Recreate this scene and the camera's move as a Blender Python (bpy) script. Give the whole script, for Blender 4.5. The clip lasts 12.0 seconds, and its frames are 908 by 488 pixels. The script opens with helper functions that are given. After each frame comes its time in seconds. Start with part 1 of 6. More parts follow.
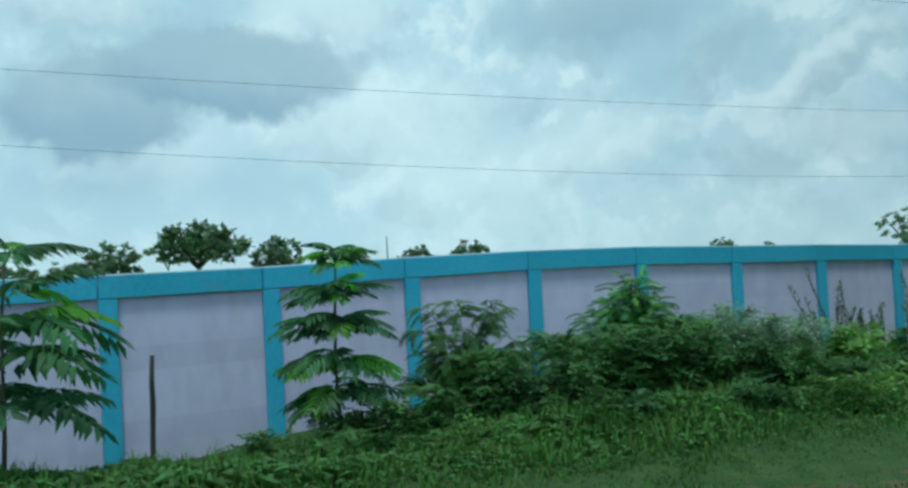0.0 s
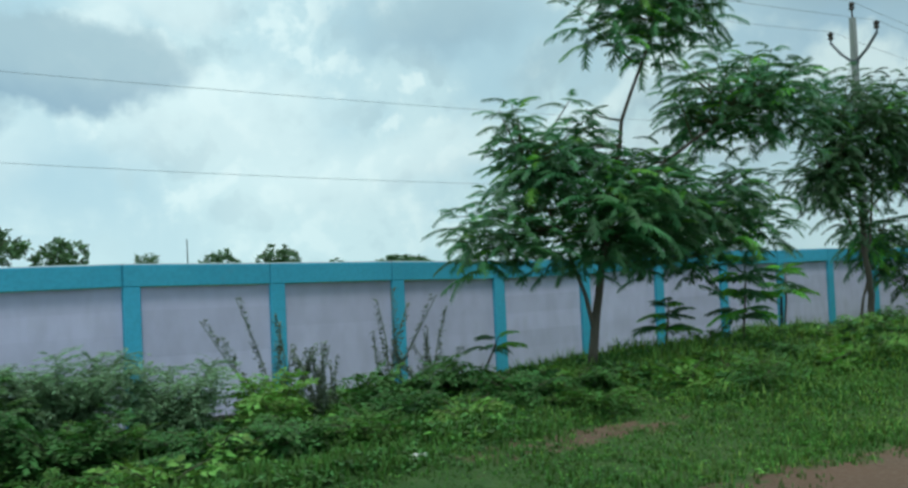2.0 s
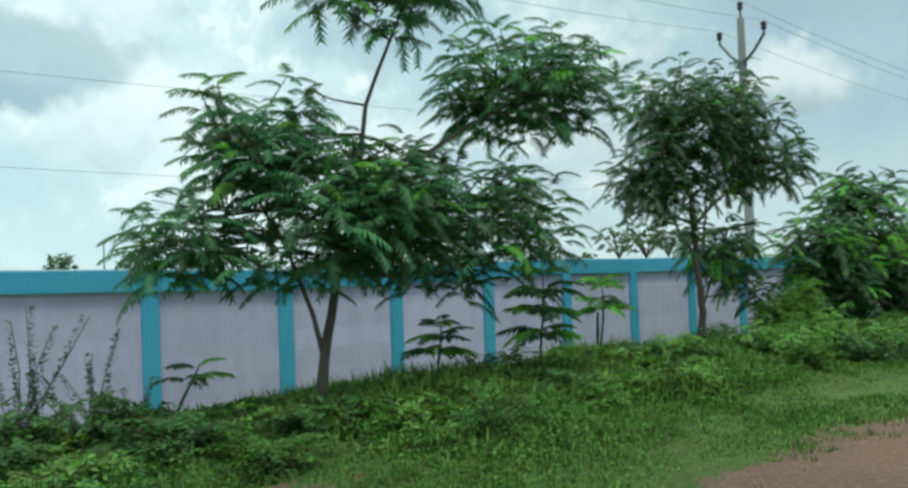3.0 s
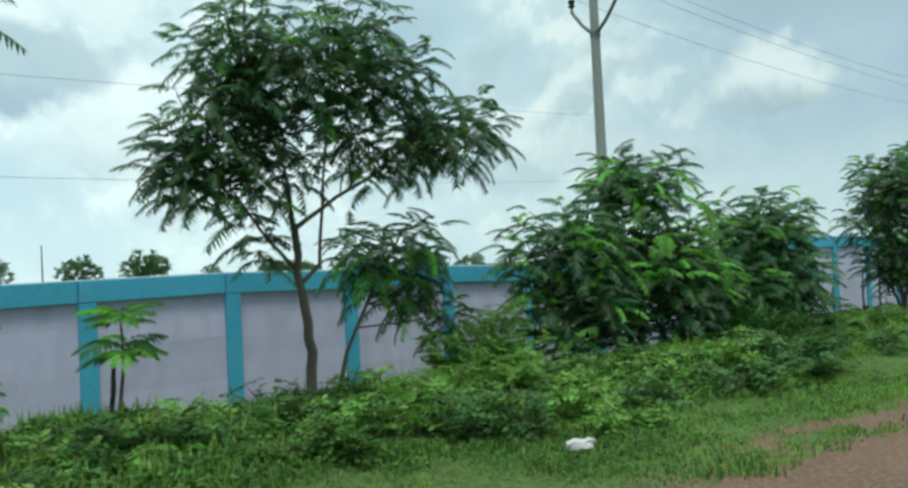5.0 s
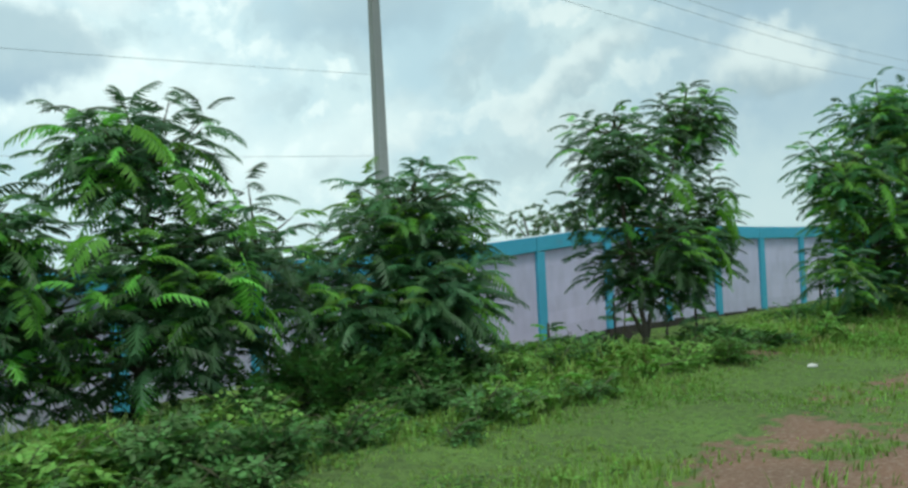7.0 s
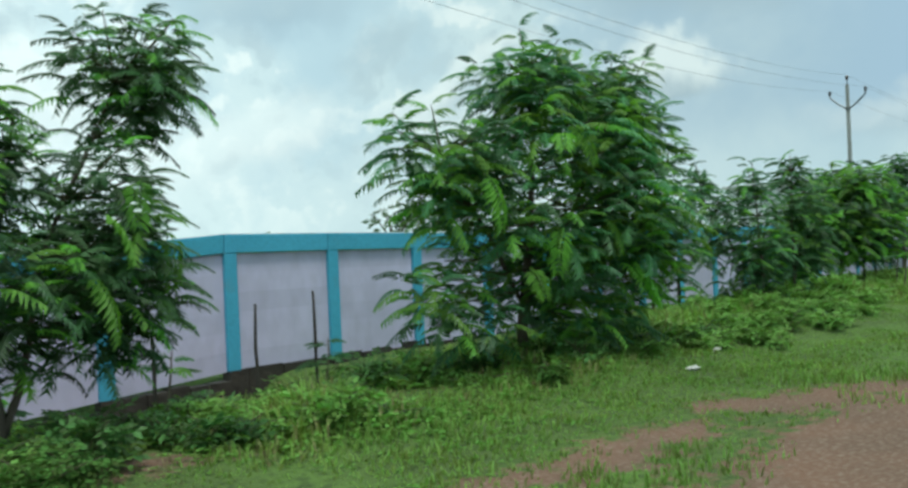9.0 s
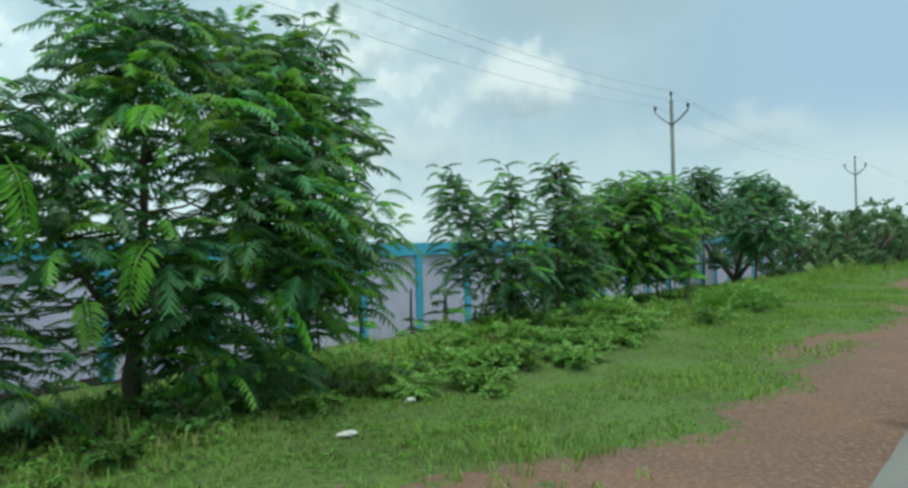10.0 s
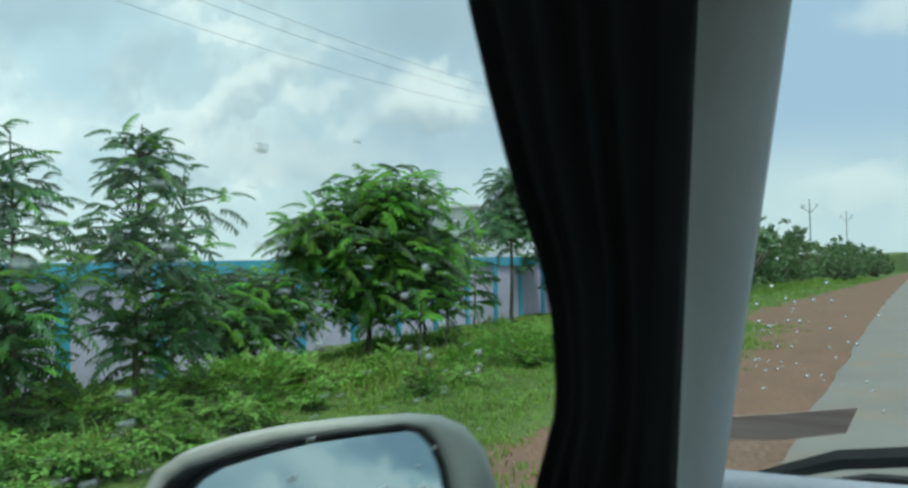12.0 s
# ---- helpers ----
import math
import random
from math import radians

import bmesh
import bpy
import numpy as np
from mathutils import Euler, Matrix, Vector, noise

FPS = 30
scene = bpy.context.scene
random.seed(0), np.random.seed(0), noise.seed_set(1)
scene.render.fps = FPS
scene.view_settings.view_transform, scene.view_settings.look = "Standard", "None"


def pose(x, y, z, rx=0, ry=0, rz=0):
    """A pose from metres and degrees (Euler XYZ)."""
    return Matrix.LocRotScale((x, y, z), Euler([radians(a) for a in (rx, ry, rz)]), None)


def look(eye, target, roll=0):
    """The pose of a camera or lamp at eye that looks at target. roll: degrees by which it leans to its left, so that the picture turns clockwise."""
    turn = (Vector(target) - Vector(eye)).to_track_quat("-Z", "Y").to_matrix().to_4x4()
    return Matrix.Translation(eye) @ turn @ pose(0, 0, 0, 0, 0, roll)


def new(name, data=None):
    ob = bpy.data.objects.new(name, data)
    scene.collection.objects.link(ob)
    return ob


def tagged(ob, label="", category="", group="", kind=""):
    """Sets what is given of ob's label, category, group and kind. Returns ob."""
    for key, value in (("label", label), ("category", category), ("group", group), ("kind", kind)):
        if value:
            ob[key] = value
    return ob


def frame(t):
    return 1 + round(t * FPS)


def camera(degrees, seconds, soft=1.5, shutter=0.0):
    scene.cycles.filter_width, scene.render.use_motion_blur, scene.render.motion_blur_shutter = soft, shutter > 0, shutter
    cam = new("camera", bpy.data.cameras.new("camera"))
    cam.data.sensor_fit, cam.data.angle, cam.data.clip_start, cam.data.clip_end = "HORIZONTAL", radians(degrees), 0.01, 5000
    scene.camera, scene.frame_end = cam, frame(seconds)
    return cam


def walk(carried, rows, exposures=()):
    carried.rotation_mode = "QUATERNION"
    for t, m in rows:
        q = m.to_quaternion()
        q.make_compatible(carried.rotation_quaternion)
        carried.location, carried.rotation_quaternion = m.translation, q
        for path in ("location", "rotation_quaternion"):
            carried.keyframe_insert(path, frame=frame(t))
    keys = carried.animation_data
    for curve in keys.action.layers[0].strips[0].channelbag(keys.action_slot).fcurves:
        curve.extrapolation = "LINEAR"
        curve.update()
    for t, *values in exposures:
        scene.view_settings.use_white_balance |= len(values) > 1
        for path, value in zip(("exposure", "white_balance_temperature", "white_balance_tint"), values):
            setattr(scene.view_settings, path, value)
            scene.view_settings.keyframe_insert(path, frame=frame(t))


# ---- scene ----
cam = camera(54.96, 12.0, soft=2.7, shutter=0.1)
PATH = [
    (0.0, pose(-0.516, 0.0, 1.32, 91.56, 2.88, -25.13)),
    (0.5, pose(0.704, 0.0, 1.32, 91.53, 2.93, -27.03)),
    (1.0, pose(1.926, 0.0, 1.32, 91.45, 2.90, -30.23)),
    (1.5, pose(3.206, 0.0, 1.32, 91.41, 2.77, -33.12)),
    (2.0, pose(4.478, 0.0, 1.32, 91.34, 2.55, -35.67)),
    (2.5, pose(5.788, 0.0, 1.32, 91.41, 2.14, -38.16)),
    (3.0, pose(7.112, 0.0, 1.32, 91.38, 2.07, -39.42)),
    (5.0, pose(13.063, 0.0, 1.32, 91.34, 2.85, -40.24)),
    (5.5, pose(14.868, 0.0, 1.32, 90.87, 3.30, -39.58)),
    (6.0, pose(16.635, 0.0, 1.32, 90.47, 3.12, -39.65)),
    (6.5, pose(18.323, 0.0, 1.32, 90.36, 2.99, -39.89)),
    (8.5, pose(24.307, 0.0, 1.32, 89.98, 2.63, -44.40)),
    (9.0, pose(25.879, 0.0, 1.32, 89.91, 2.46, -46.82)),
    (9.5, pose(27.444, 0.0, 1.32, 89.82, 1.73, -50.89)),
    (10.0, pose(28.999, 0.0, 1.32, 90.16, 1.65, -56.04)),
    (10.5, pose(30.576, 0.0, 1.32, 90.46, 1.09, -60.03)),
    (11.0, pose(32.109, 0.0, 1.32, 90.82, 0.90, -61.73)),
    (11.5, pose(33.628, 0.0, 1.32, 91.08, 1.18, -62.11)),
    (12.0, pose(35.080, 0.0, 1.32, 91.13, 1.25, -62.21)),
]

walk(cam, PATH, exposures=[(0.0, -0.29, 5350, -7.0), (1.5, -0.23, 5550, -5.0), (3.0, 0.05, 6050, 0.0), (9.0, 0.05, 6050, 0.0), (12.0, 0.10, 6000, 0.0)])

# ------------------------------------------------------------------ sky and sun
SUN_ELEVATION, SUN_AZIMUTH = 72.0, 205.0   # degrees; azimuth from +y towards +x


def make_world():
    w = bpy.data.worlds.new("cloudy_sky")
    scene.world = w
    w.use_nodes = True
    nt = w.node_tree
    nt.nodes.clear()
    N, L = nt.nodes.new, nt.links.new

    def node(kind, operation="", use_clamp=False, data_type="", interpolation_type="", sky_type="", sun_disc=None):
        n = N(kind)
        if operation:
            n.operation = operation
        if use_clamp:
            n.use_clamp = True
        if data_type:
            n.data_type = data_type
        if interpolation_type:
            n.interpolation_type = interpolation_type
        if sky_type:
            n.sky_type, n.sun_disc = sky_type, sun_disc
        return n

    def math_node(op, a, b=None, clamp=False):
        n = node("ShaderNodeMath", operation=op, use_clamp=clamp)
        for i, v in enumerate((a, b)):
            if v is None:
                continue
            if isinstance(v, (int, float)):
                n.inputs[i].default_value = v
            else:
                L(v, n.inputs[i])
        return n.outputs[0]

    def mix(fac, a, b):
        n = node("ShaderNodeMix", data_type="RGBA")
        for sock, v in ((n.inputs[0], fac), (n.inputs[6], a), (n.inputs[7], b)):
            if isinstance(v, tuple):
                sock.default_value = (*v, 1)
            elif isinstance(v, (int, float)):
                sock.default_value = v
            else:
                L(v, sock)
        return n.outputs[2]

    def ramp(val, lo, hi):
        n = node("ShaderNodeMapRange", interpolation_type="SMOOTHSTEP")
        L(val, n.inputs[0])
        n.inputs[1].default_value, n.inputs[2].default_value = lo, hi
        return n.outputs[0]

    co = node("ShaderNodeTexCoord").outputs["Generated"]
    sep = node("ShaderNodeSeparateXYZ")
    L(co, sep.inputs[0])
    up = math_node("MAXIMUM", sep.outputs[2], 0.0)
    den = math_node("ADD", up, 0.42)
    px, py = math_node("DIVIDE", sep.outputs[0], den), math_node("DIVIDE", sep.outputs[1], den)
    comb = node("ShaderNodeCombineXYZ")
    L(px, comb.inputs[0])
    L(py, comb.inputs[1])

    def cloud_noise(scale, detail, rough, off, distort=0.0, src=None):
        mp = node("ShaderNodeMapping")
        mp.inputs[1].default_value = off
        L(src or comb.outputs[0], mp.inputs[0])
        n = node("ShaderNodeTexNoise")
        n.inputs["Scale"].default_value, n.inputs["Detail"].default_value = scale, detail
        n.inputs["Roughness"].default_value, n.inputs["Distortion"].default_value = rough, distort
        L(mp.outputs[0], n.inputs["Vector"])
        return n.outputs[0]

    sky = node("ShaderNodeTexSky", sky_type="NISHITA", sun_disc=False)
    sky.sun_elevation, sky.sun_rotation = radians(SUN_ELEVATION), radians(SUN_AZIMUTH)
    sky.air_density, sky.dust_density = 1.0, 2.0
    sk = node("ShaderNodeVectorMath", operation="SCALE")
    L(sky.outputs[0], sk.inputs[0])
    sk.inputs["Scale"].default_value = 0.12
    blue = mix(0.7, sk.outputs[0], (0.46, 0.74, 0.92))

    big = cloud_noise(2.1, 7.0, 0.56, (3.1, 1.7, 0.0), 0.25)
    fine = cloud_noise(6.5, 8.0, 0.6, (0.4, 7.3, 2.0), 0.4)
    shade = cloud_noise(1.8, 6.0, 0.5, (5.2, 2.6, 1.0), 0.3)
    # the same clouds a little towards the zenith: their upper edges are sunlit, their undersides grey
    tow = node("ShaderNodeVectorMath", operation="SCALE")
    L(comb.outputs[0], tow.inputs[0])
    tow.inputs["Scale"].default_value = 0.945
    big_up = cloud_noise(2.1, 7.0, 0.56, (3.1, 1.7, 0.0), 0.25, tow.outputs[0])
    body = math_node("ADD", math_node("MULTIPLY", big, 0.76), math_node("MULTIPLY", fine, 0.24))
    body = math_node("SUBTRACT", body, math_node("MULTIPLY", ramp(sep.outputs[0], 0.62, 0.90), 0.07))
    cover = ramp(body, 0.34, 0.46)
    lit = ramp(math_node("SUBTRACT", big, big_up), -0.05, 0.06)
    dark = math_node("MULTIPLY", ramp(shade, 0.45, 0.60), ramp(body, 0.42, 0.50))
    white = mix(ramp(fine, 0.36, 0.66), (0.70, 0.88, 0.92), (0.86, 1.0, 1.0))
    white = mix(lit, white, (1.0, 1.10, 1.06))
    white = mix(math_node("MULTIPLY", ramp(lit, 0.45, 0.0), 0.45), white, (0.52, 0.69, 0.76))
    cloud = mix(math_node("MULTIPLY", dark, 0.8), white, (0.34, 0.50, 0.60))
    seen = mix(cover, blue, cloud)
    # the low sky on the wall's side: bearing and height in degrees, ragged by noise
    bearing = math_node("MULTIPLY", math_node("ARCTAN2", sep.outputs[0], sep.outputs[1]), 57.3)
    rise = math_node("MULTIPLY", math_node("ARCSINE", sep.outputs[2]), 57.3)

    def ragged(v, scale, detail, off, amount):
        n = cloud_noise(scale, detail, 0.58, off, 0.0, co)
        return math_node("ADD", v, math_node("MULTIPLY", math_node("SUBTRACT", n, 0.5), amount))

    low = node("ShaderNodeCombineXYZ")
    L(ragged(ragged(bearing, 7.0, 3.0, (1.0, 0.0, 0.0), 9.0), 30.0, 6.0, (4.0, 0.0, 0.0), 2.6), low.inputs[0])
    L(ragged(ragged(rise, 9.0, 3.0, (0.0, 2.0, 0.0), 4.5), 34.0, 6.0, (0.0, 5.0, 0.0), 2.2), low.inputs[1])
    soft = cloud_noise(5.0, 6.0, 0.55, (2.0, 4.0, 1.0), 0.3, co)
    pale = mix(ramp(soft, 0.36, 0.64), (0.60, 0.765, 0.83), (0.77, 0.90, 0.905))
    clear = mix(ramp(soft, 0.40, 0.66), (0.50, 0.655, 0.76), (0.61, 0.75, 0.81))
    clear = mix(ramp(bearing, 66.0, 82.0), clear, (0.50, 0.67, 0.83))
    lower = mix(math_node("MULTIPLY", ramp(bearing, 50.0, 60.0), ramp(rise, 3.0, 9.0)), pale, clear)

    # small billows: bright upper edges, soft grey hollows
    WHITE, CREAM, GREY, SLATE = (0.95, 1.03, 1.00), (0.84, 0.91, 0.90), (0.50, 0.62, 0.67), (0.36, 0.49, 0.59)
    lift = node("ShaderNodeVectorMath", operation="ADD")
    L(co, lift.inputs[0])
    lift.inputs[1].default_value = (0, 0, 0.022)
    billow = math_node("SUBTRACT", cloud_noise(13.0, 5.0, 0.52, (6.0, 1.0, 3.0), 0.15, co), cloud_noise(13.0, 5.0, 0.52, (6.0, 1.0, 3.0), 0.15, lift.outputs[0]))
    amid = math_node("MULTIPLY", ramp(soft, 0.40, 0.56), ramp(bearing, 62.0, 50.0))
    lower = mix(math_node("MULTIPLY", math_node("MULTIPLY", ramp(billow, 0.01, 0.12), amid), 0.9), lower, WHITE)
    lower = mix(math_node("MULTIPLY", math_node("MULTIPLY", ramp(billow, -0.01, -0.12), amid), 0.45), lower, GREY)

    def cloud_at(under, at, size, tilt, tone, shadow, soft_to, amount):
        mp = node("ShaderNodeMapping")
        mp.vector_type = "TEXTURE"
        mp.inputs["Location"].default_value, mp.inputs["Rotation"].default_value = (*at, 0), (0, 0, radians(tilt))
        mp.inputs["Scale"].default_value = (*size, 1)
        L(low.outputs[0], mp.inputs[0])
        far = node("ShaderNodeVectorMath", operation="LENGTH")
        L(mp.outputs[0], far.inputs[0])
        parts = node("ShaderNodeSeparateXYZ")
        L(mp.outputs[0], parts.inputs[0])
        return mix(math_node("MULTIPLY", ramp(far.outputs["Value"], 1.15, soft_to), amount), under, mix(ramp(parts.outputs[1], -0.9, 0.35), shadow, tone))

    for at, size, tilt, tone, shadow, soft_to, amount in (
            ((21.0, 10.0), (11.0, 4.2), 0, WHITE, CREAM, 0.1, 0.75), ((27.5, 5.6), (9.0, 3.4), 0, WHITE, CREAM, 0.1, 0.65), ((6.0, 8.0), (8.0, 3.0), 0, WHITE, CREAM, 0.2, 0.5),
            ((3.0, 11.2), (6.4, 3.8), 0, GREY, SLATE, 0.75, 0.85), ((12.0, 13.2), (7.6, 3.0), -6, GREY, SLATE, 0.75, 0.85), ((2.0, 16.6), (8.0, 1.6), 0, CREAM, GREY, 0.3, 0.6), ((3.5, 6.5), (4.5, 1.8), 0, GREY, SLATE, 0.2, 0.35),
            ((35.5, 15.8), (9.0, 2.9), 0, GREY, SLATE, 0.2, 0.65), ((43.0, 12.2), (4.5, 1.6), 25, GREY, GREY, 0.1, 0.5), ((18.5, 17.0), (6.0, 2.4), 0, WHITE, CREAM, 0.3, 0.7),
            ((35.5, 7.6), (5.0, 2.6), 20, WHITE, CREAM, 0.4, 0.6), ((48.6, 10.5), (5.6, 1.5), 28, WHITE, GREY, 0.5, 0.75), ((50.0, 6.8), (9.0, 2.3), 0, CREAM, GREY, 0.1, 0.6),
            ((61.2, 10.3), (4.1, 2.2), 0, WHITE, GREY, 0.6, 0.95), ((64.0, 15.2), (10.0, 2.6), 0, GREY, GREY, 0.1, 0.6), ((86.4, 3.9), (3.6, 1.7), 0, WHITE, CREAM, 0.5, 0.75),
            ((74.0, 6.5), (6.0, 1.6), 5, CREAM, GREY, 0.3, 0.5), ((90.0, 14.5), (4.0, 1.6), 10, WHITE, CREAM, 0.3, 0.6), ((-6.0, 15.0), (5.0, 2.5), 0, WHITE, CREAM, 0.2, 0.6), ((-86.0, 9.5), (5.0, 3.0), 0, CREAM, GREY, 0.4, 0.8),
            ((-93.5, 8.0), (3.4, 2.4), 30, WHITE, GREY, 0.6, 0.9), ((-100.0, 9.8), (4.5, 1.8), 0, SLATE, SLATE, 0.5, 0.9)):
        lower = cloud_at(lower, at, size, tilt, tone, shadow, soft_to, amount)
    seen = mix(ramp(rise, 26.0, 19.0), seen, lower)
    haze = ramp(sep.outputs[2], 0.13, 0.0)
    seen = mix(math_node("MULTIPLY", haze, 0.6), seen, (0.79, 0.92, 0.91))
    # the sky is a little dimmer away from the sun's side
    side = node("ShaderNodeMapRange", interpolation_type="SMOOTHSTEP")
    L(sep.outputs[0], side.inputs[0])
    for i, v in enumerate((0.35, 0.90, 1.02, 0.84)):
        side.inputs[i + 1].default_value = v
    dim = node("ShaderNodeVectorMath", operation="SCALE")
    L(seen, dim.inputs[0])
    L(side.outputs[0], dim.inputs["Scale"])
    seen = dim.outputs[0]
    bgn = node("ShaderNodeBackground")
    L(seen, bgn.inputs[0])
    bgn.inputs[1].default_value = 0.95
    out = node("ShaderNodeOutputWorld")
    L(bgn.outputs[0], out.inputs[0])


make_world()
sun = new("sun", bpy.data.lights.new("sun", "SUN"))
sun.data.energy, sun.data.angle, sun.data.color = 2.3, radians(12), (1.0, 0.96, 0.88)
az, el = radians(SUN_AZIMUTH), radians(SUN_ELEVATION)
sun.matrix_world = look((math.sin(az) * math.cos(el) * 50, math.cos(az) * math.cos(el) * 50, math.sin(el) * 50), (0, 0, 0))


# ------------------------------------------------------------------ materials
def material(name, base, rough=0.8, metal=0.0, vary=None, scale=4.0, detail_scale=40.0, bump=0.0, bump_scale=60.0,
             stain=None, stain_lo=0.5, stain_hi=0.7, stain_scale=1.5, spec=0.4, translucent=0.0, per_object=0.0, per_island=0.0,
             coat=0.0, stretch=(1, 1, 1)):
    """A surface with two scales of variation, optional stains, relief and per-piece variation."""
    m = bpy.data.materials.new(name)
    m.use_nodes = True
    nt = m.node_tree
    N, L = nt.nodes.new, nt.links.new
    bsdf = nt.nodes["Principled BSDF"]
    outn = nt.nodes["Material Output"]
    geo = N("ShaderNodeNewGeometry")
    mp = N("ShaderNodeMapping")
    mp.inputs[3].default_value = stretch
    L(geo.outputs["Position"], mp.inputs[0])

    def noise_tex(sc, det=4.0):
        n = N("ShaderNodeTexNoise")
        n.inputs["Scale"].default_value, n.inputs["Detail"].default_value = sc, det
        L(mp.outputs[0], n.inputs["Vector"])
        return n.outputs[0]

    def mixc(fac, a, b, blend="MIX"):
        n = N("ShaderNodeMix")
        n.data_type, n.blend_type = "RGBA", blend
        for sock, v in ((n.inputs[0], fac), (n.inputs[6], a), (n.inputs[7], b)):
            if isinstance(v, tuple):
                sock.default_value = (*v, 1)
            elif isinstance(v, (int, float)):
                sock.default_value = v
            else:
                L(v, sock)
        return n.outputs[2]

    def rng(v, lo, hi, a=0.0, b=1.0):
        n = N("ShaderNodeMapRange")
        n.interpolation_type = "SMOOTHSTEP"
        L(v, n.inputs[0])
        for i, x in enumerate((lo, hi, a, b)):
            n.inputs[i + 1].default_value = x
        return n.outputs[0]

    alt = vary or tuple(c * 0.8 for c in base)
    col = mixc(rng(noise_tex(scale), 0.3, 0.7), base, alt)
    col = mixc(rng(noise_tex(detail_scale, 6.0), 0.3, 0.75, 0.0, 0.35), col, tuple(c * 0.6 for c in base))
    if stain:
        col = mixc(rng(noise_tex(stain_scale, 6.0), stain_lo, stain_hi, 0.0, 0.85), col, stain)
    for amount, kind in ((per_object, "object"), (per_island, "island")):
        if amount:
            if kind == "object":
                r = N("ShaderNodeObjectInfo").outputs["Random"]
            else:
                r = geo.outputs["Random Per Island"]
            n = N("ShaderNodeHueSaturation")
            n.inputs["Hue"].default_value = 0.5
            L(rng(r, 0.0, 1.0, 1.0 - amount, 1.0 + amount), n.inputs["Value"])
            L(rng(r, 0.0, 1.0, 0.5 - 0.05 * amount, 0.5 + 0.03 * amount), n.inputs["Hue"])
            L(col, n.inputs["Color"])
            col = n.outputs[0]
    L(col, bsdf.inputs["Base Color"])
    bsdf.inputs["Metallic"].default_value = metal
    bsdf.inputs["Specular IOR Level"].default_value = spec
    bsdf.inputs["Coat Weight"].default_value = coat
    L(rng(noise_tex(scale * 3), 0.2, 0.8, max(rough - 0.08, 0.02), min(rough + 0.08, 1.0)), bsdf.inputs["Roughness"])
    if bump:
        b = N("ShaderNodeBump")
        b.inputs["Strength"].default_value, b.inputs["Distance"].default_value = 1.0, bump
        L(noise_tex(bump_scale, 6.0), b.inputs["Height"])
        L(b.outputs[0], bsdf.inputs["Normal"])
    if translucent:
        t = N("ShaderNodeBsdfTranslucent")
        n = N("ShaderNodeHueSaturation")
        n.inputs["Saturation"].default_value, n.inputs["Value"].default_value = 1.1, 1.6
        L(col, n.inputs["Color"])
        L(n.outputs[0], t.inputs[0])
        ms = N("ShaderNodeMixShader")
        ms.inputs[0].default_value = translucent
        L(bsdf.outputs[0], ms.inputs[1])
        L(t.outputs[0], ms.inputs[2])
        L(ms.outputs[0], outn.inputs[0])
    return m


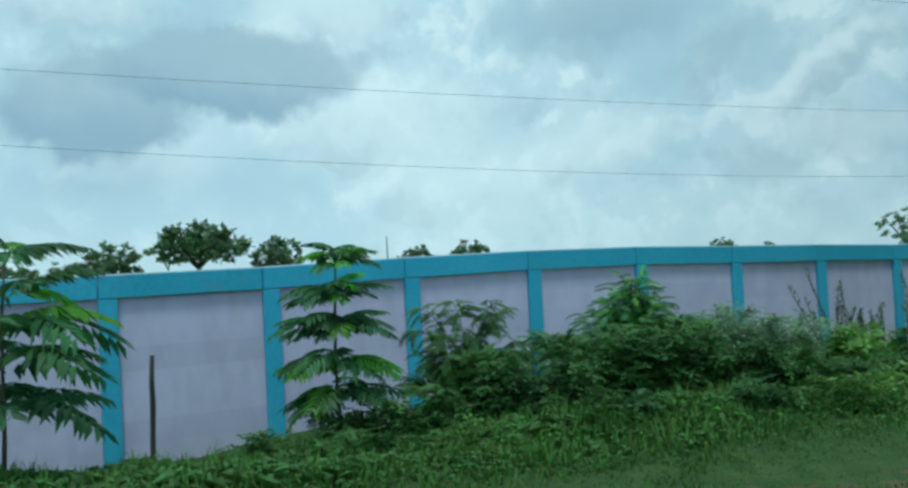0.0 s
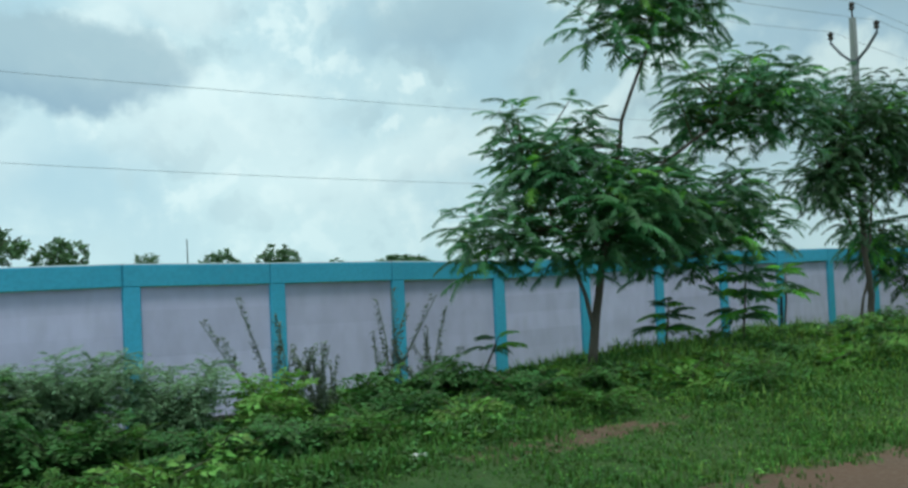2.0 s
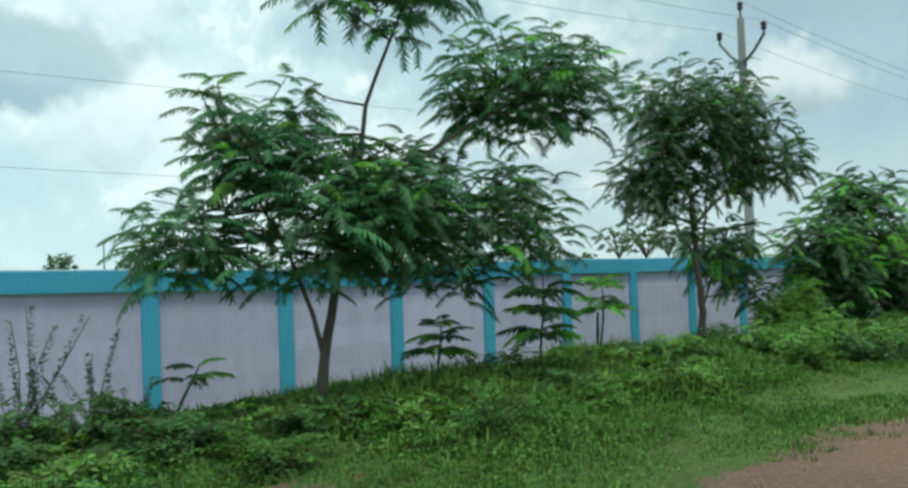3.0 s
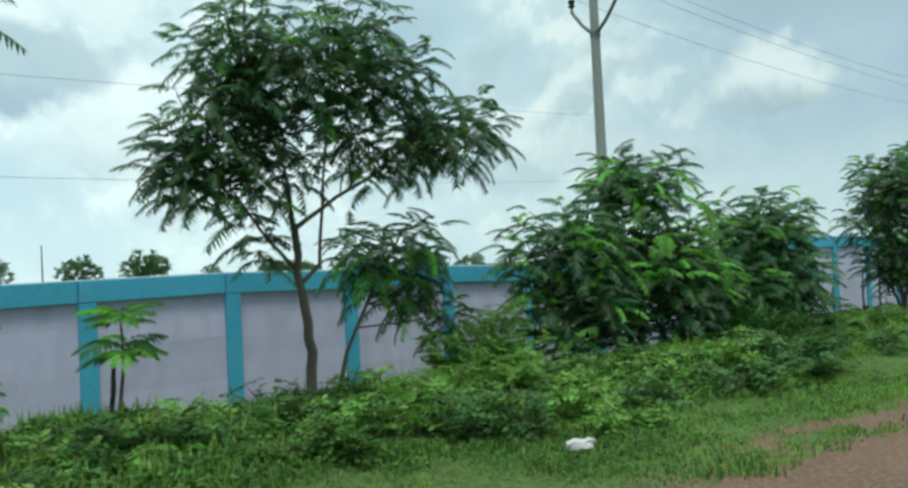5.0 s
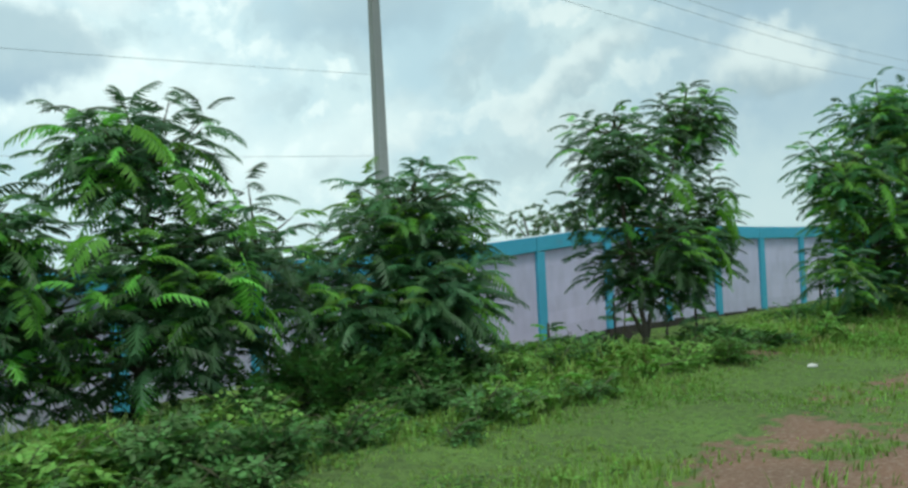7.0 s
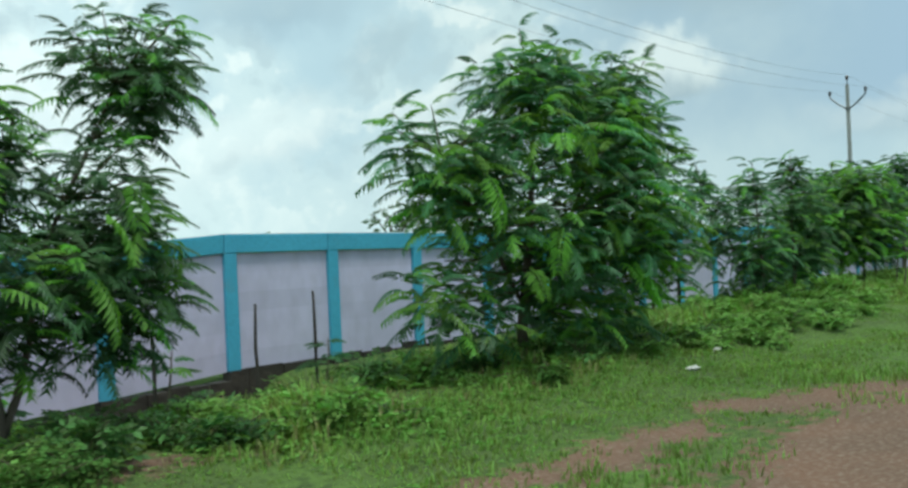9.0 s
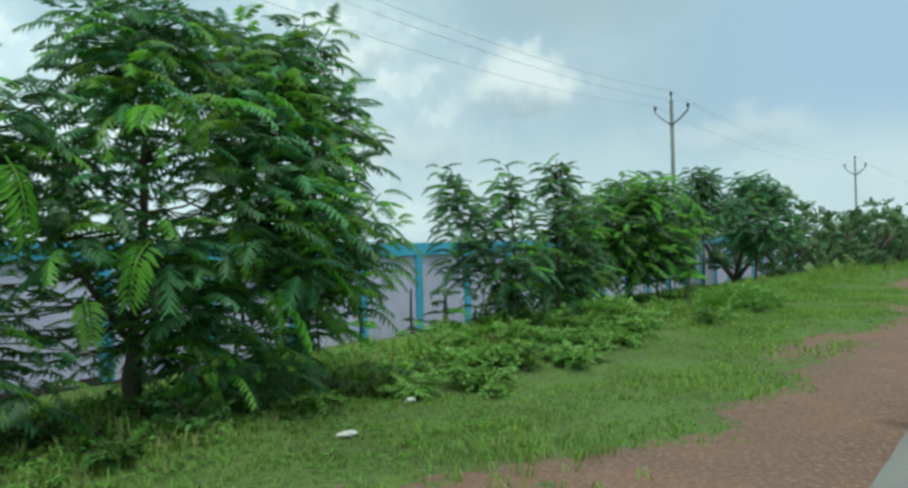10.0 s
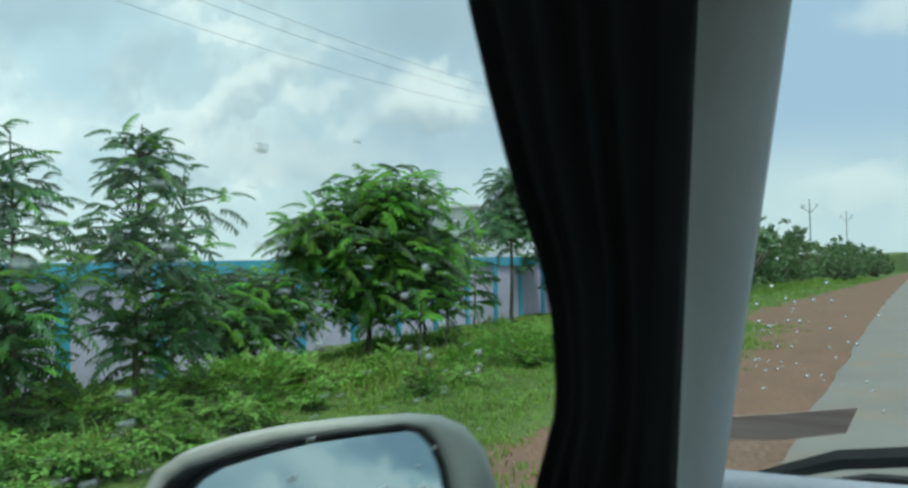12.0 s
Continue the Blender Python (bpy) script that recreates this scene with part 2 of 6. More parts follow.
M = {
    "panel": material("lilac_limewash", (0.575, 0.54, 0.715), 0.9, vary=(0.53, 0.495, 0.66), scale=0.5, detail_scale=5, bump=0.002, bump_scale=45,
                      stain=(0.42, 0.40, 0.47), stain_lo=0.56, stain_hi=0.95, stain_scale=2.2, per_object=0.05, stretch=(1, 1, 0.5)),
    "blue": material("sky_blue_paint", (0.095, 0.415, 0.595), 0.75, vary=(0.08, 0.37, 0.54), scale=1.2, detail_scale=25, bump=0.002,
                     stain=(0.12, 0.30, 0.40), stain_lo=0.6, stain_hi=0.85, stain_scale=3, per_object=0.05),
    # footing stone, darkened in colour to stand for the shadowed ditch
    "stone": material("shaded_foundation_stone", (0.055, 0.047, 0.038), 0.95, vary=(0.03, 0.027, 0.022), scale=3, bump=0.02, bump_scale=14),
    "concrete": material("pole_concrete", (0.34, 0.34, 0.33), 0.9, vary=(0.27, 0.27, 0.26), scale=1.5, bump=0.003, stretch=(1, 1, 0.3)),
    "steel": material("galvanised_steel", (0.16, 0.17, 0.18), 0.5, metal=0.6, scale=6),
    "insulator": material("brown_porcelain", (0.05, 0.035, 0.03), 0.25, scale=8),
    "wire": material("aluminium_conductor", (0.28, 0.30, 0.31), 0.6, metal=0.3),
    "asphalt": material("worn_asphalt", (0.205, 0.197, 0.178), 0.9, vary=(0.175, 0.168, 0.152), scale=0.7, detail_scale=45, bump=0.006, bump_scale=70,
                        stain=(0.22, 0.175, 0.135), stain_lo=0.52, stain_hi=0.72, stain_scale=1.3),
    "bark": material("grey_brown_bark", (0.13, 0.105, 0.08), 0.95, vary=(0.08, 0.065, 0.05), scale=6, bump=0.006, bump_scale=50, stretch=(1, 1, 0.3)),
    "twig": material("green_brown_twig", (0.10, 0.10, 0.05), 0.9, scale=6),
    "stake": material("weathered_stake", (0.032, 0.028, 0.026), 0.95, vary=(0.055, 0.046, 0.04), scale=9, bump=0.004, stretch=(1, 1, 0.2)),
    "frond": material("feathery_leaf", (0.042, 0.110, 0.042), 0.55, vary=(0.070, 0.160, 0.053), scale=1.3, detail_scale=30, spec=0.3, translucent=0.24, per_island=0.35, per_object=0.25),
    # brighter copy of the feathery leaf: young leaves, and sunlight put into the colour
    "frond_young_lit": material("young_lit_feathery_leaf", (0.11, 0.27, 0.04), 0.55, spec=0.3, vary=(0.16, 0.38, 0.05), scale=2.5, translucent=0.35, per_island=0.3, per_object=0.2),
    "shrub": material("shrub_leaf", (0.044, 0.108, 0.027), 0.6, vary=(0.072, 0.155, 0.037), scale=2.0, spec=0.2, translucent=0.18, per_island=0.4),
    "shrub_fern": material("drooping_shrub_leaf", (0.060, 0.135, 0.034), 0.55, vary=(0.09, 0.185, 0.048), scale=2.0, translucent=0.2, per_island=0.4, spec=0.25),
    "shrub_pale": material("pale_shrub_leaf", (0.15, 0.24, 0.12), 0.6, vary=(0.21, 0.31, 0.165), scale=2.0, translucent=0.25, per_island=0.4),
    "weed": material("dry_weed", (0.12, 0.15, 0.10), 0.8, vary=(0.17, 0.195, 0.135), scale=3.0, translucent=0.15, per_island=0.3),
    "grass": material("grass_blade", (0.155, 0.262, 0.058), 0.7, spec=0.2, vary=(0.225, 0.33, 0.072), scale=0.6, detail_scale=6, translucent=0.35, per_island=0.45),
    "rank_grass": material("rank_grass_blade", (0.060, 0.130, 0.026), 0.7, spec=0.15, vary=(0.095, 0.185, 0.040), scale=0.9, detail_scale=8, translucent=0.25, per_island=0.45),
    "straw": material("dry_straw", (0.26, 0.23, 0.11), 0.85, vary=(0.18, 0.17, 0.07), scale=1.5, detail_scale=8, spec=0.15, translucent=0.2, per_island=0.4),
    "herb": material("ground_herb", (0.175, 0.315, 0.068), 0.65, spec=0.2, vary=(0.12, 0.25, 0.045), scale=1.1, detail_scale=8, translucent=0.25, per_island=0.4),
    # far leaves, lightened so that the colour carries the haze of distance
    "far_leaf": material("hazed_distant_foliage", (0.085, 0.155, 0.065), 0.8, vary=(0.12, 0.20, 0.08), scale=0.5, translucent=0.15, per_island=0.35),
    "litter": material("pale_litter", (0.62, 0.60, 0.56), 0.8, scale=9),
    "plaster": material("white_plaster", (0.74, 0.75, 0.76), 0.9, scale=1.0, stain=(0.5, 0.5, 0.48), stain_lo=0.6, stain_hi=0.9),
    "car_paint": material("silver_car_paint", (0.42, 0.43, 0.42), 0.35, metal=0.3, scale=2.0, coat=0.4, stain=(0.30, 0.29, 0.26), stain_lo=0.6, stain_hi=0.9, stain_scale=6),
    "mirror_shell": material("dusty_mirror_shell", (0.45, 0.46, 0.42), 0.6, scale=4.0, detail_scale=60, stain=(0.30, 0.29, 0.25), stain_lo=0.55, stain_hi=0.85, stain_scale=14, bump=0.0004, bump_scale=300),
    "sticker": material("streaked_brown", (0.46, 0.35, 0.30), 0.7, vary=(0.32, 0.235, 0.20), scale=30, detail_scale=80, stain=(0.25, 0.18, 0.155), stain_lo=0.55, stain_hi=0.7, stain_scale=25, stretch=(1, 0.12, 2.5)),
    "black_plastic": material("black_plastic", (0.014, 0.015, 0.016), 0.75, scale=8, spec=0.2),
    "grey_trim": material("grey_pillar_trim", (0.36, 0.375, 0.375), 0.75, scale=3, detail_scale=8, bump=0.0004, bump_scale=400),
    "curtain": material("black_curtain_cloth", (0.006, 0.0065, 0.0065), 0.95, scale=5, detail_scale=300, bump=0.0008, bump_scale=500, spec=0.1),
    "dash": material("grey_dashboard", (0.36, 0.40, 0.46), 0.6, scale=3, detail_scale=150, bump=0.0005, bump_scale=300),
    "rubber": material("tyre_rubber", (0.025, 0.025, 0.026), 0.9, scale=10),
    "mirror": material("mirror_glass", (0.80, 0.84, 0.86), 0.03, metal=1.0, scale=1.0),
}
M["pane"] = bpy.data.materials.new("window_glass")
M["pane"].use_nodes = True
_t = M["pane"].node_tree
_tr, _gl, _mx = _t.nodes.new("ShaderNodeBsdfTransparent"), _t.nodes.new("ShaderNodeBsdfGlossy"), _t.nodes.new("ShaderNodeMixShader")
_tr.inputs[0].default_value, _gl.inputs["Roughness"].default_value, _mx.inputs[0].default_value = (0.97, 0.985, 0.98, 1), 0.02, 0.014
_t.links.new(_tr.outputs[0], _mx.inputs[1])
_t.links.new(_gl.outputs[0], _mx.inputs[2])
_t.links.new(_mx.outputs[0], _t.nodes["Material Output"].inputs[0])
M["water"] = bpy.data.materials.new("rain_water")
M["water"].use_nodes = True
_w = M["water"].node_tree.nodes["Principled BSDF"]
_w.inputs["Transmission Weight"].default_value, _w.inputs["IOR"].default_value, _w.inputs["Roughness"].default_value = 1.0, 1.33, 0.3
_w.inputs["Base Color"].default_value = (0.95, 0.97, 0.97, 1)
for key in ("mirror",):
    b = M[key].node_tree.nodes["Principled BSDF"]
    for sock in ("Roughness", "Base Color"):
        for lk in list(b.inputs[sock].links):
            M[key].node_tree.links.remove(lk)
    b.inputs["Roughness"].default_value = 0.02
    b.inputs["Base Color"].default_value = (0.36, 0.44, 0.47, 1)


def ground_material():
    """Soil, dirt and grass by the mask painted on the ground's corners."""
    m = bpy.data.materials.new("roadside_ground")
    m.use_nodes = True
    nt = m.node_tree
    N, L = nt.nodes.new, nt.links.new
    bsdf = nt.nodes["Principled BSDF"]
    at = N("ShaderNodeAttribute")
    at.attribute_name = "green"
    geo = N("ShaderNodeNewGeometry")

    def nz(sc, det=6.0):
        n = N("ShaderNodeTexNoise")
        n.inputs["Scale"].default_value, n.inputs["Detail"].default_value = sc, det
        L(geo.outputs["Position"], n.inputs["Vector"])
        return n.outputs[0]

    def mixc(fac, a, b):
        n = N("ShaderNodeMix")
        n.data_type = "RGBA"
        for sock, v in ((n.inputs[0], fac), (n.inputs[6], a), (n.inputs[7], b)):
            if isinstance(v, tuple):
                sock.default_value = (*v, 1)
            else:
                L(v, sock)
        return n.outputs[2]

    def rng(v, lo, hi, a=0.0, b=1.0):
        n = N("ShaderNodeMapRange")
        n.interpolation_type = "SMOOTHSTEP"
        L(v, n.inputs[0])
        for i, x in enumerate((lo, hi, a, b)):
            n.inputs[i + 1].default_value = x
        return n.outputs[0]

    dirt = mixc(rng(nz(1.3), 0.3, 0.7), (0.178, 0.102, 0.068), (0.138, 0.088, 0.061))
    dirt = mixc(rng(nz(28.0), 0.45, 0.75), dirt, (0.24, 0.175, 0.13))
    green = mixc(rng(nz(0.9), 0.3, 0.7), (0.105, 0.175, 0.038), (0.085, 0.125, 0.036))
    green = mixc(rng(nz(14.0), 0.4, 0.75), green, (0.05, 0.075, 0.025))
    # darker green and darker soil towards low x, by the rank mask
    rank = N("ShaderNodeAttribute")
    rank.attribute_name = "rank"
    dark_green = mixc(rng(nz(5.0), 0.35, 0.7), (0.034, 0.068, 0.018), (0.052, 0.088, 0.025))
    green = mixc(rank.outputs["Fac"], green, dark_green)
    dirt = mixc(rng(rank.outputs["Fac"], 0.0, 1.0, 0.0, 0.85), dirt, (0.105, 0.066, 0.044))
    add = N("ShaderNodeMath")
    add.operation = "ADD"
    L(at.outputs["Fac"], add.inputs[0])
    L(rng(nz(7.0), 0.2, 0.8, -0.35, 0.35), add.inputs[1])
    L(mixc(rng(add.outputs[0], 0.35, 0.65), dirt, green), bsdf.inputs["Base Color"])
    bsdf.inputs["Roughness"].default_value = 0.95
    bsdf.inputs["Specular IOR Level"].default_value = 0.2
    b = N("ShaderNodeBump")
    b.inputs["Distance"].default_value = 0.03
    L(nz(22.0), b.inputs["Height"])
    L(b.outputs[0], bsdf.inputs["Normal"])
    return m


M["ground"] = ground_material()


# ------------------------------------------------------------------ mesh helpers
def mesh_from(name, verts, faces, mat, smooth=False):
    me = bpy.data.meshes.new(name)
    me.from_pydata([tuple(v) for v in verts], [], [tuple(f) for f in faces])
    me.materials.append(mat)
    if smooth:
        me.polygons.foreach_set("use_smooth", [True] * len(me.polygons))
    me.update()
    return me


def part(name, me, parent, label="", at=None):
    ob = new(name, me)
    ob.parent = parent
    if at is not None:
        ob.matrix_basis = at
    if label:
        ob["label"] = label
    return ob


def thing(name, x, y, z, label, category, group="", kind=""):
    ob = new(name)
    ob.empty_display_size = 0.1
    ob.location = (x, y, z)
    return tagged(ob, label, category, group, kind)


class Geo:
    """Gathers vertices and faces of one mesh."""

    def __init__(self):
        self.v, self.f = [], []

    def add(self, verts, faces):
        n = len(self.v)
        self.v.extend(verts)
        self.f.extend(tuple(i + n for i in f) for f in faces)

    def box(self, x0, x1, y0, y1, z0, z1):
        self.add([(x, y, z) for x in (x0, x1) for y in (y0, y1) for z in (z0, z1)],
                 [(0, 1, 3, 2), (4, 6, 7, 5), (0, 4, 5, 1), (2, 3, 7, 6), (0, 2, 6, 4), (1, 5, 7, 3)])

    def tube(self, pts, radii, sides=6, cap=True):
        pts = [Vector(p) for p in pts]
        rings, n0 = [], len(self.v)
        for i, p in enumerate(pts):
            d = (pts[min(i + 1, len(pts) - 1)] - pts[max(i - 1, 0)]).normalized()
            a = d.orthogonal().normalized() if i == 0 else (prev - d * prev.dot(d)).normalized()
            prev = a
            b = d.cross(a)
            for k in range(sides):
                t = 2 * math.pi * k / sides
                self.v.append(tuple(p + (a * math.cos(t) + b * math.sin(t)) * radii[i]))
        for i in range(len(pts) - 1):
            for k in range(sides):
                k2 = (k + 1) % sides
                self.f.append((n0 + i * sides + k, n0 + i * sides + k2, n0 + (i + 1) * sides + k2, n0 + (i + 1) * sides + k))
        if cap:
            self.f.append(tuple(n0 + k for k in range(sides))[::-1])
            self.f.append(tuple(n0 + (len(pts) - 1) * sides + k for k in range(sides)))

    def mesh(self, name, mat, smooth=False):
        return mesh_from(name, self.v, self.f, mat, smooth)


def bevelled(name, mat, boxes, width=0.01, segments=2, shear=None):
    """Boxes joined into one mesh with rounded edges."""
    bm = bmesh.new()
    for x0, x1, y0, y1, z0, z1 in boxes:
        r = bmesh.ops.create_cube(bm, size=1)
        for v in r["verts"]:
            v.co = Vector((x0 + (v.co.x + .5) * (x1 - x0), y0 + (v.co.y + .5) * (y1 - y0), z0 + (v.co.z + .5) * (z1 - z0)))
    bmesh.ops.bevel(bm, geom=list(bm.edges), offset=width, segments=segments, affect="EDGES", profile=0.5)
    if shear:
        for v in bm.verts:
            v.co = shear(v.co)
    me = bpy.data.meshes.new(name)
    bm.to_mesh(me)
    bm.free()
    me.materials.append(mat)
    return me


def smooth01(v, lo, hi):
    t = min(max((v - lo) / (hi - lo), 0.0), 1.0)
    return t * t * (3 - 2 * t)


# ------------------------------------------------------------------ ground and road
ROAD_EDGE = 0.78


def ditch(x):
    """1 along the stretch where the soil is washed away from the wall's footing."""
    return smooth01(x, 28.2, 29.2) * (1 - smooth01(x, 32.6, 33.3))


def dip(x, y):
    """How far the road and its verge have sunk: they run gently downhill far ahead."""
    d = max(x - 48.0, 0.0)
    return (0.0005 * d * d if d < 20 else 0.02 * (d - 10)) * (1 - smooth01(y, 8.0, 10.4))


def height(x, y):
    """The ground's height beside the road (the road's near surface is 0)."""
    if y < -8.0:
        h = -0.12
    elif y < ROAD_EDGE:
        h = -0.06
    else:
        h = -0.025 - 0.06 * smooth01(y, 0.9, 3.5)
        h += 0.07 * smooth01(y, 4.0, 5.2) * (1 - smooth01(y, 6.0, 8.0))
        h += 0.10 * smooth01(x, 7.5, 10.0) * (1 - smooth01(x, 17.5, 20.0)) * smooth01(y, 5.0, 6.2) * (1 - smooth01(y, 7.6, 9.0))
        h -= 0.34 * smooth01(y, 7.0, 10.0)
        h -= 0.27 * (1 - smooth01(x, 0.6, 3.4)) * smooth01(y, 6.6, 9.4)
        h -= ditch(x) * (0.20 * smooth01(y, 6.3, 8.2) + 0.28 * smooth01(y, 8.4, 9.3)) * (1 - smooth01(y, 10.5, 11.0))
        amp = 0.10 * smooth01(y, 3.0, 5.0) * (1 - smooth01(y, 11.0, 14.0)) + 0.015
        h += amp * (noise.noise((x * 0.35, y * 0.5, 3.0)) + 0.5 * noise.noise((x * 1.1, y * 1.3, 8.0)))
    return h - dip(x, y)


def greenness(x, y):
    """0 where the soil is bare, 1 where grass grows."""
    if y < ROAD_EDGE:
        return 0.9 if y < -9.0 else 0.1
    edge = 3.95 - 0.5 * smooth01(x, 7.0, 9.5) + 0.05 * smooth01(x, 19.0, 24.0) - 1.4 * smooth01(x, 32.5, 35.5) + 0.7 * smooth01(x, 45.0, 48.0) + 0.9 * smooth01(x, 53.0, 56.0) + 0.35 * noise.noise((x * 0.23, 0.0, 5.0)) + 0.4 * noise.noise((x * 0.9, 1.0, 2.0))
    g = smooth01(y, edge - 0.5, edge + 0.35)
    patch = noise.noise((x * 0.35, y * 0.9, 11.0)) + 0.4 * noise.noise((x * 1.3, y * 1.7, 4.0))
    g = max(g, 0.95 * smooth01(patch, 0.02, 0.34) * smooth01(y, 1.7, 2.7) * (0.7 + 0.3 * smooth01(x, 30.0, 38.0)) * (1 - 0.85 * smooth01(x, 52.0, 55.0)))
    g *= 1 - 0.9 * math.exp(-((x - 9.2) / 1.1) ** 2 - ((y - 4.85) / 0.26) ** 2)
    g *= 1 - 0.95 * math.exp(-((x - 40.8) / 2.0) ** 2 - ((y - 2.50) / 0.4) ** 2)
    g = max(g, 0.9 * math.exp(-((x - 49.5) / 2.2) ** 2 - ((y - 2.4) / 0.5) ** 2))
    g *= 1 - ditch(x) * smooth01(y, 8.2, 8.7) * (1 - smooth01(y, 10.4, 10.9))
    bare = noise.noise((x * 0.3 + 7.0, y * 0.7, 21.0))
    g *= 1 - 0.9 * smooth01(bare, 0.40, 0.6) * (1 - smooth01(y, 5.2, 6.2))
    return g


def axis(points):
    out = []
    for a, b, step in points:
        n = max(1, round((b - a) / step))
        out += [a + (b - a) * i / n for i in range(n)]
    return out + [points[-1][1]]


gx = axis([(-1500, -300, 300), (-300, -40, 40), (-40, -8, 4), (-8, 64, 0.3), (64, 130, 1.5), (130, 400, 27), (400, 2000, 320)])
gy = axis([(-1500, -200, 260), (-200, -20, 20), (-20, 0, 2), (0, 11, 0.25), (11, 30, 2.0), (30, 200, 17), (200, 2000, 300)])
gv = [(x, y, height(x, y)) for x in gx for y in gy]
ny = len(gy)
gf = [(i * ny + j, (i + 1) * ny + j, (i + 1) * ny + j + 1, i * ny + j + 1) for i in range(len(gx) - 1) for j in range(ny - 1)]
gme = mesh_from("ground", gv, gf, M["ground"], True)
gat = gme.attributes.new("green", "FLOAT", "POINT")
gat.data.foreach_set("value", [greenness(v[0], v[1]) for v in gv])
rat = gme.attributes.new("rank", "FLOAT", "POINT")
rat.data.foreach_set("value", [(1 - smooth01(v[0], 6.0, 16.0)) * (1 - smooth01(v[1], 10.0, 11.0)) * smooth01(v[1], 0.8, 1.5) for v in gv])
tagged(new("ground", gme), "reddish dirt shoulder turning into green grass verge", "ground", kind="structure")

# the road: a slab with a ragged broken edge
rx = axis([(-400, -20, 20), (-20, 34, 1.0), (34, 90, 0.35), (90, 200, 5), (200, 900, 50)])
rv, rf = [], []
for x in rx:
    e = ROAD_EDGE + 0.05 * noise.noise((x * 0.5, 0, 0)) + 0.02 * noise.noise((x * 1.7, 0, 4)) - 0.0016 * max(0, x - 45)
    rv += [(x, y, z - dip(x, y)) for y, z in ((e + 0.03, -0.07), (e, 0.0), (-2.5, 0.035), (-6.2, 0.0), (-6.25, -0.07))]
for i in range(len(rx) - 1):
    for j in range(4):
        rf.append((i * 5 + j, i * 5 + j + 1, (i + 1) * 5 + j + 1, (i + 1) * 5 + j))
tagged(new("road", mesh_from("road", rv, rf, M["asphalt"])), "worn grey asphalt road with a broken dusty edge", "road", kind="structure")

# ------------------------------------------------------------------ boundary wall
BAY = 1.8
TOPS = [1.43, 1.44, 1.48, 1.50, 1.49, 1.44, 1.40, 1.34, 1.33, 1.35, 1.36, 1.32, 1.31, 1.25, 1.26, 1.29, 1.33, 1.45, 1.57, 1.55, 1.52, 1.46, 1.42, 1.42, 1.42]
K0, K1 = -6, 44


def wall_top(k):
    return TOPS[min(max(k, 0), len(TOPS) - 1)]


def wall_y(x):
    return 10.27 + 0.0061 * x


def build_wall():
    root = thing("wall_north", K0 * BAY, wall_y(K0 * BAY), 0, "lilac-white boundary wall with sky-blue posts and top band", "wall", kind="structure")
    slope = math.atan(0.0061)
    plinth = Geo()
    rnd = random.Random(4)
    for k in range(K0, K1):
        x0 = k * BAY
        ta, tb = wall_top(k), wall_top(k + 1)
        dz = (tb - ta) / BAY
        base = Matrix.Translation((x0 - K0 * BAY, wall_y(x0) - wall_y(K0 * BAY), 0)) @ Matrix.Rotation(slope, 4, "Z")
        # stone footing below the planks, its dark colour holding the ditch's shade
        n = 6
        for i in range(n):
            xa = i * BAY / n
            zt = ta - 1.86 - (0.27 if k < 3 else 0) + rnd.uniform(-0.03, 0.03)
            bx = Geo()
            bx.box(xa + 0.004, xa + BAY / n - 0.004, -0.07 + rnd.uniform(-0.02, 0.02), 0.12, -0.9, zt + rnd.uniform(-0.03, 0.01))
            plinth.add([tuple(base @ Vector(v)) for v in bx.v], bx.f)

        def shear(co, dz=dz):
            return Vector((co.x, co.y, co.z + dz * co.x))

        # post
        zb = ta - (2.15 if k < 3 else 1.88)
        me = bevelled("post", M["blue"], [(0.0, 0.20, -0.055, 0.14, zb, ta - 0.265)], 0.008, 1)
        part("post", me, root, "sky-blue painted concrete post", base)
        # planks, one above the other
        for j in range(7 if k < 3 else 6):
            z1 = ta - 0.268 - 0.27 * j
            z0 = z1 - 0.266
            dy = rnd.uniform(-0.0010, 0.0010)
            me = bevelled("panel", M["panel"], [(0.202, BAY - 0.002, 0.0 + dy, 0.06 + dy, z0 - 0.003, z1 + 0.001)], 0.0012, 1,
                          shear=lambda co, dz=dz, k=k: Vector((co.x, co.y, co.z + dz * co.x)))
            part("panel", me, root, "", base)
        # top band
        me = bevelled("coping_beam", M["blue"], [(0.005, BAY - 0.004, -0.058, 0.10, ta - 0.262, ta - 0.004)], 0.010, 1, shear=shear)
        part("coping_beam", me, root, "sky-blue painted top beam", base)
        me = bevelled("capping", M["plaster"], [(0.004, BAY - 0.003, -0.052, 0.094, ta - 0.008, ta + 0.006)], 0.003, 1, shear=shear)
        part("capping", me, root, "thin pale cement capping", base)
    part("footing", plinth.mesh("footing", M["stone"]), root, "rough stone footing coloured dark for the ditch's shade")


build_wall()

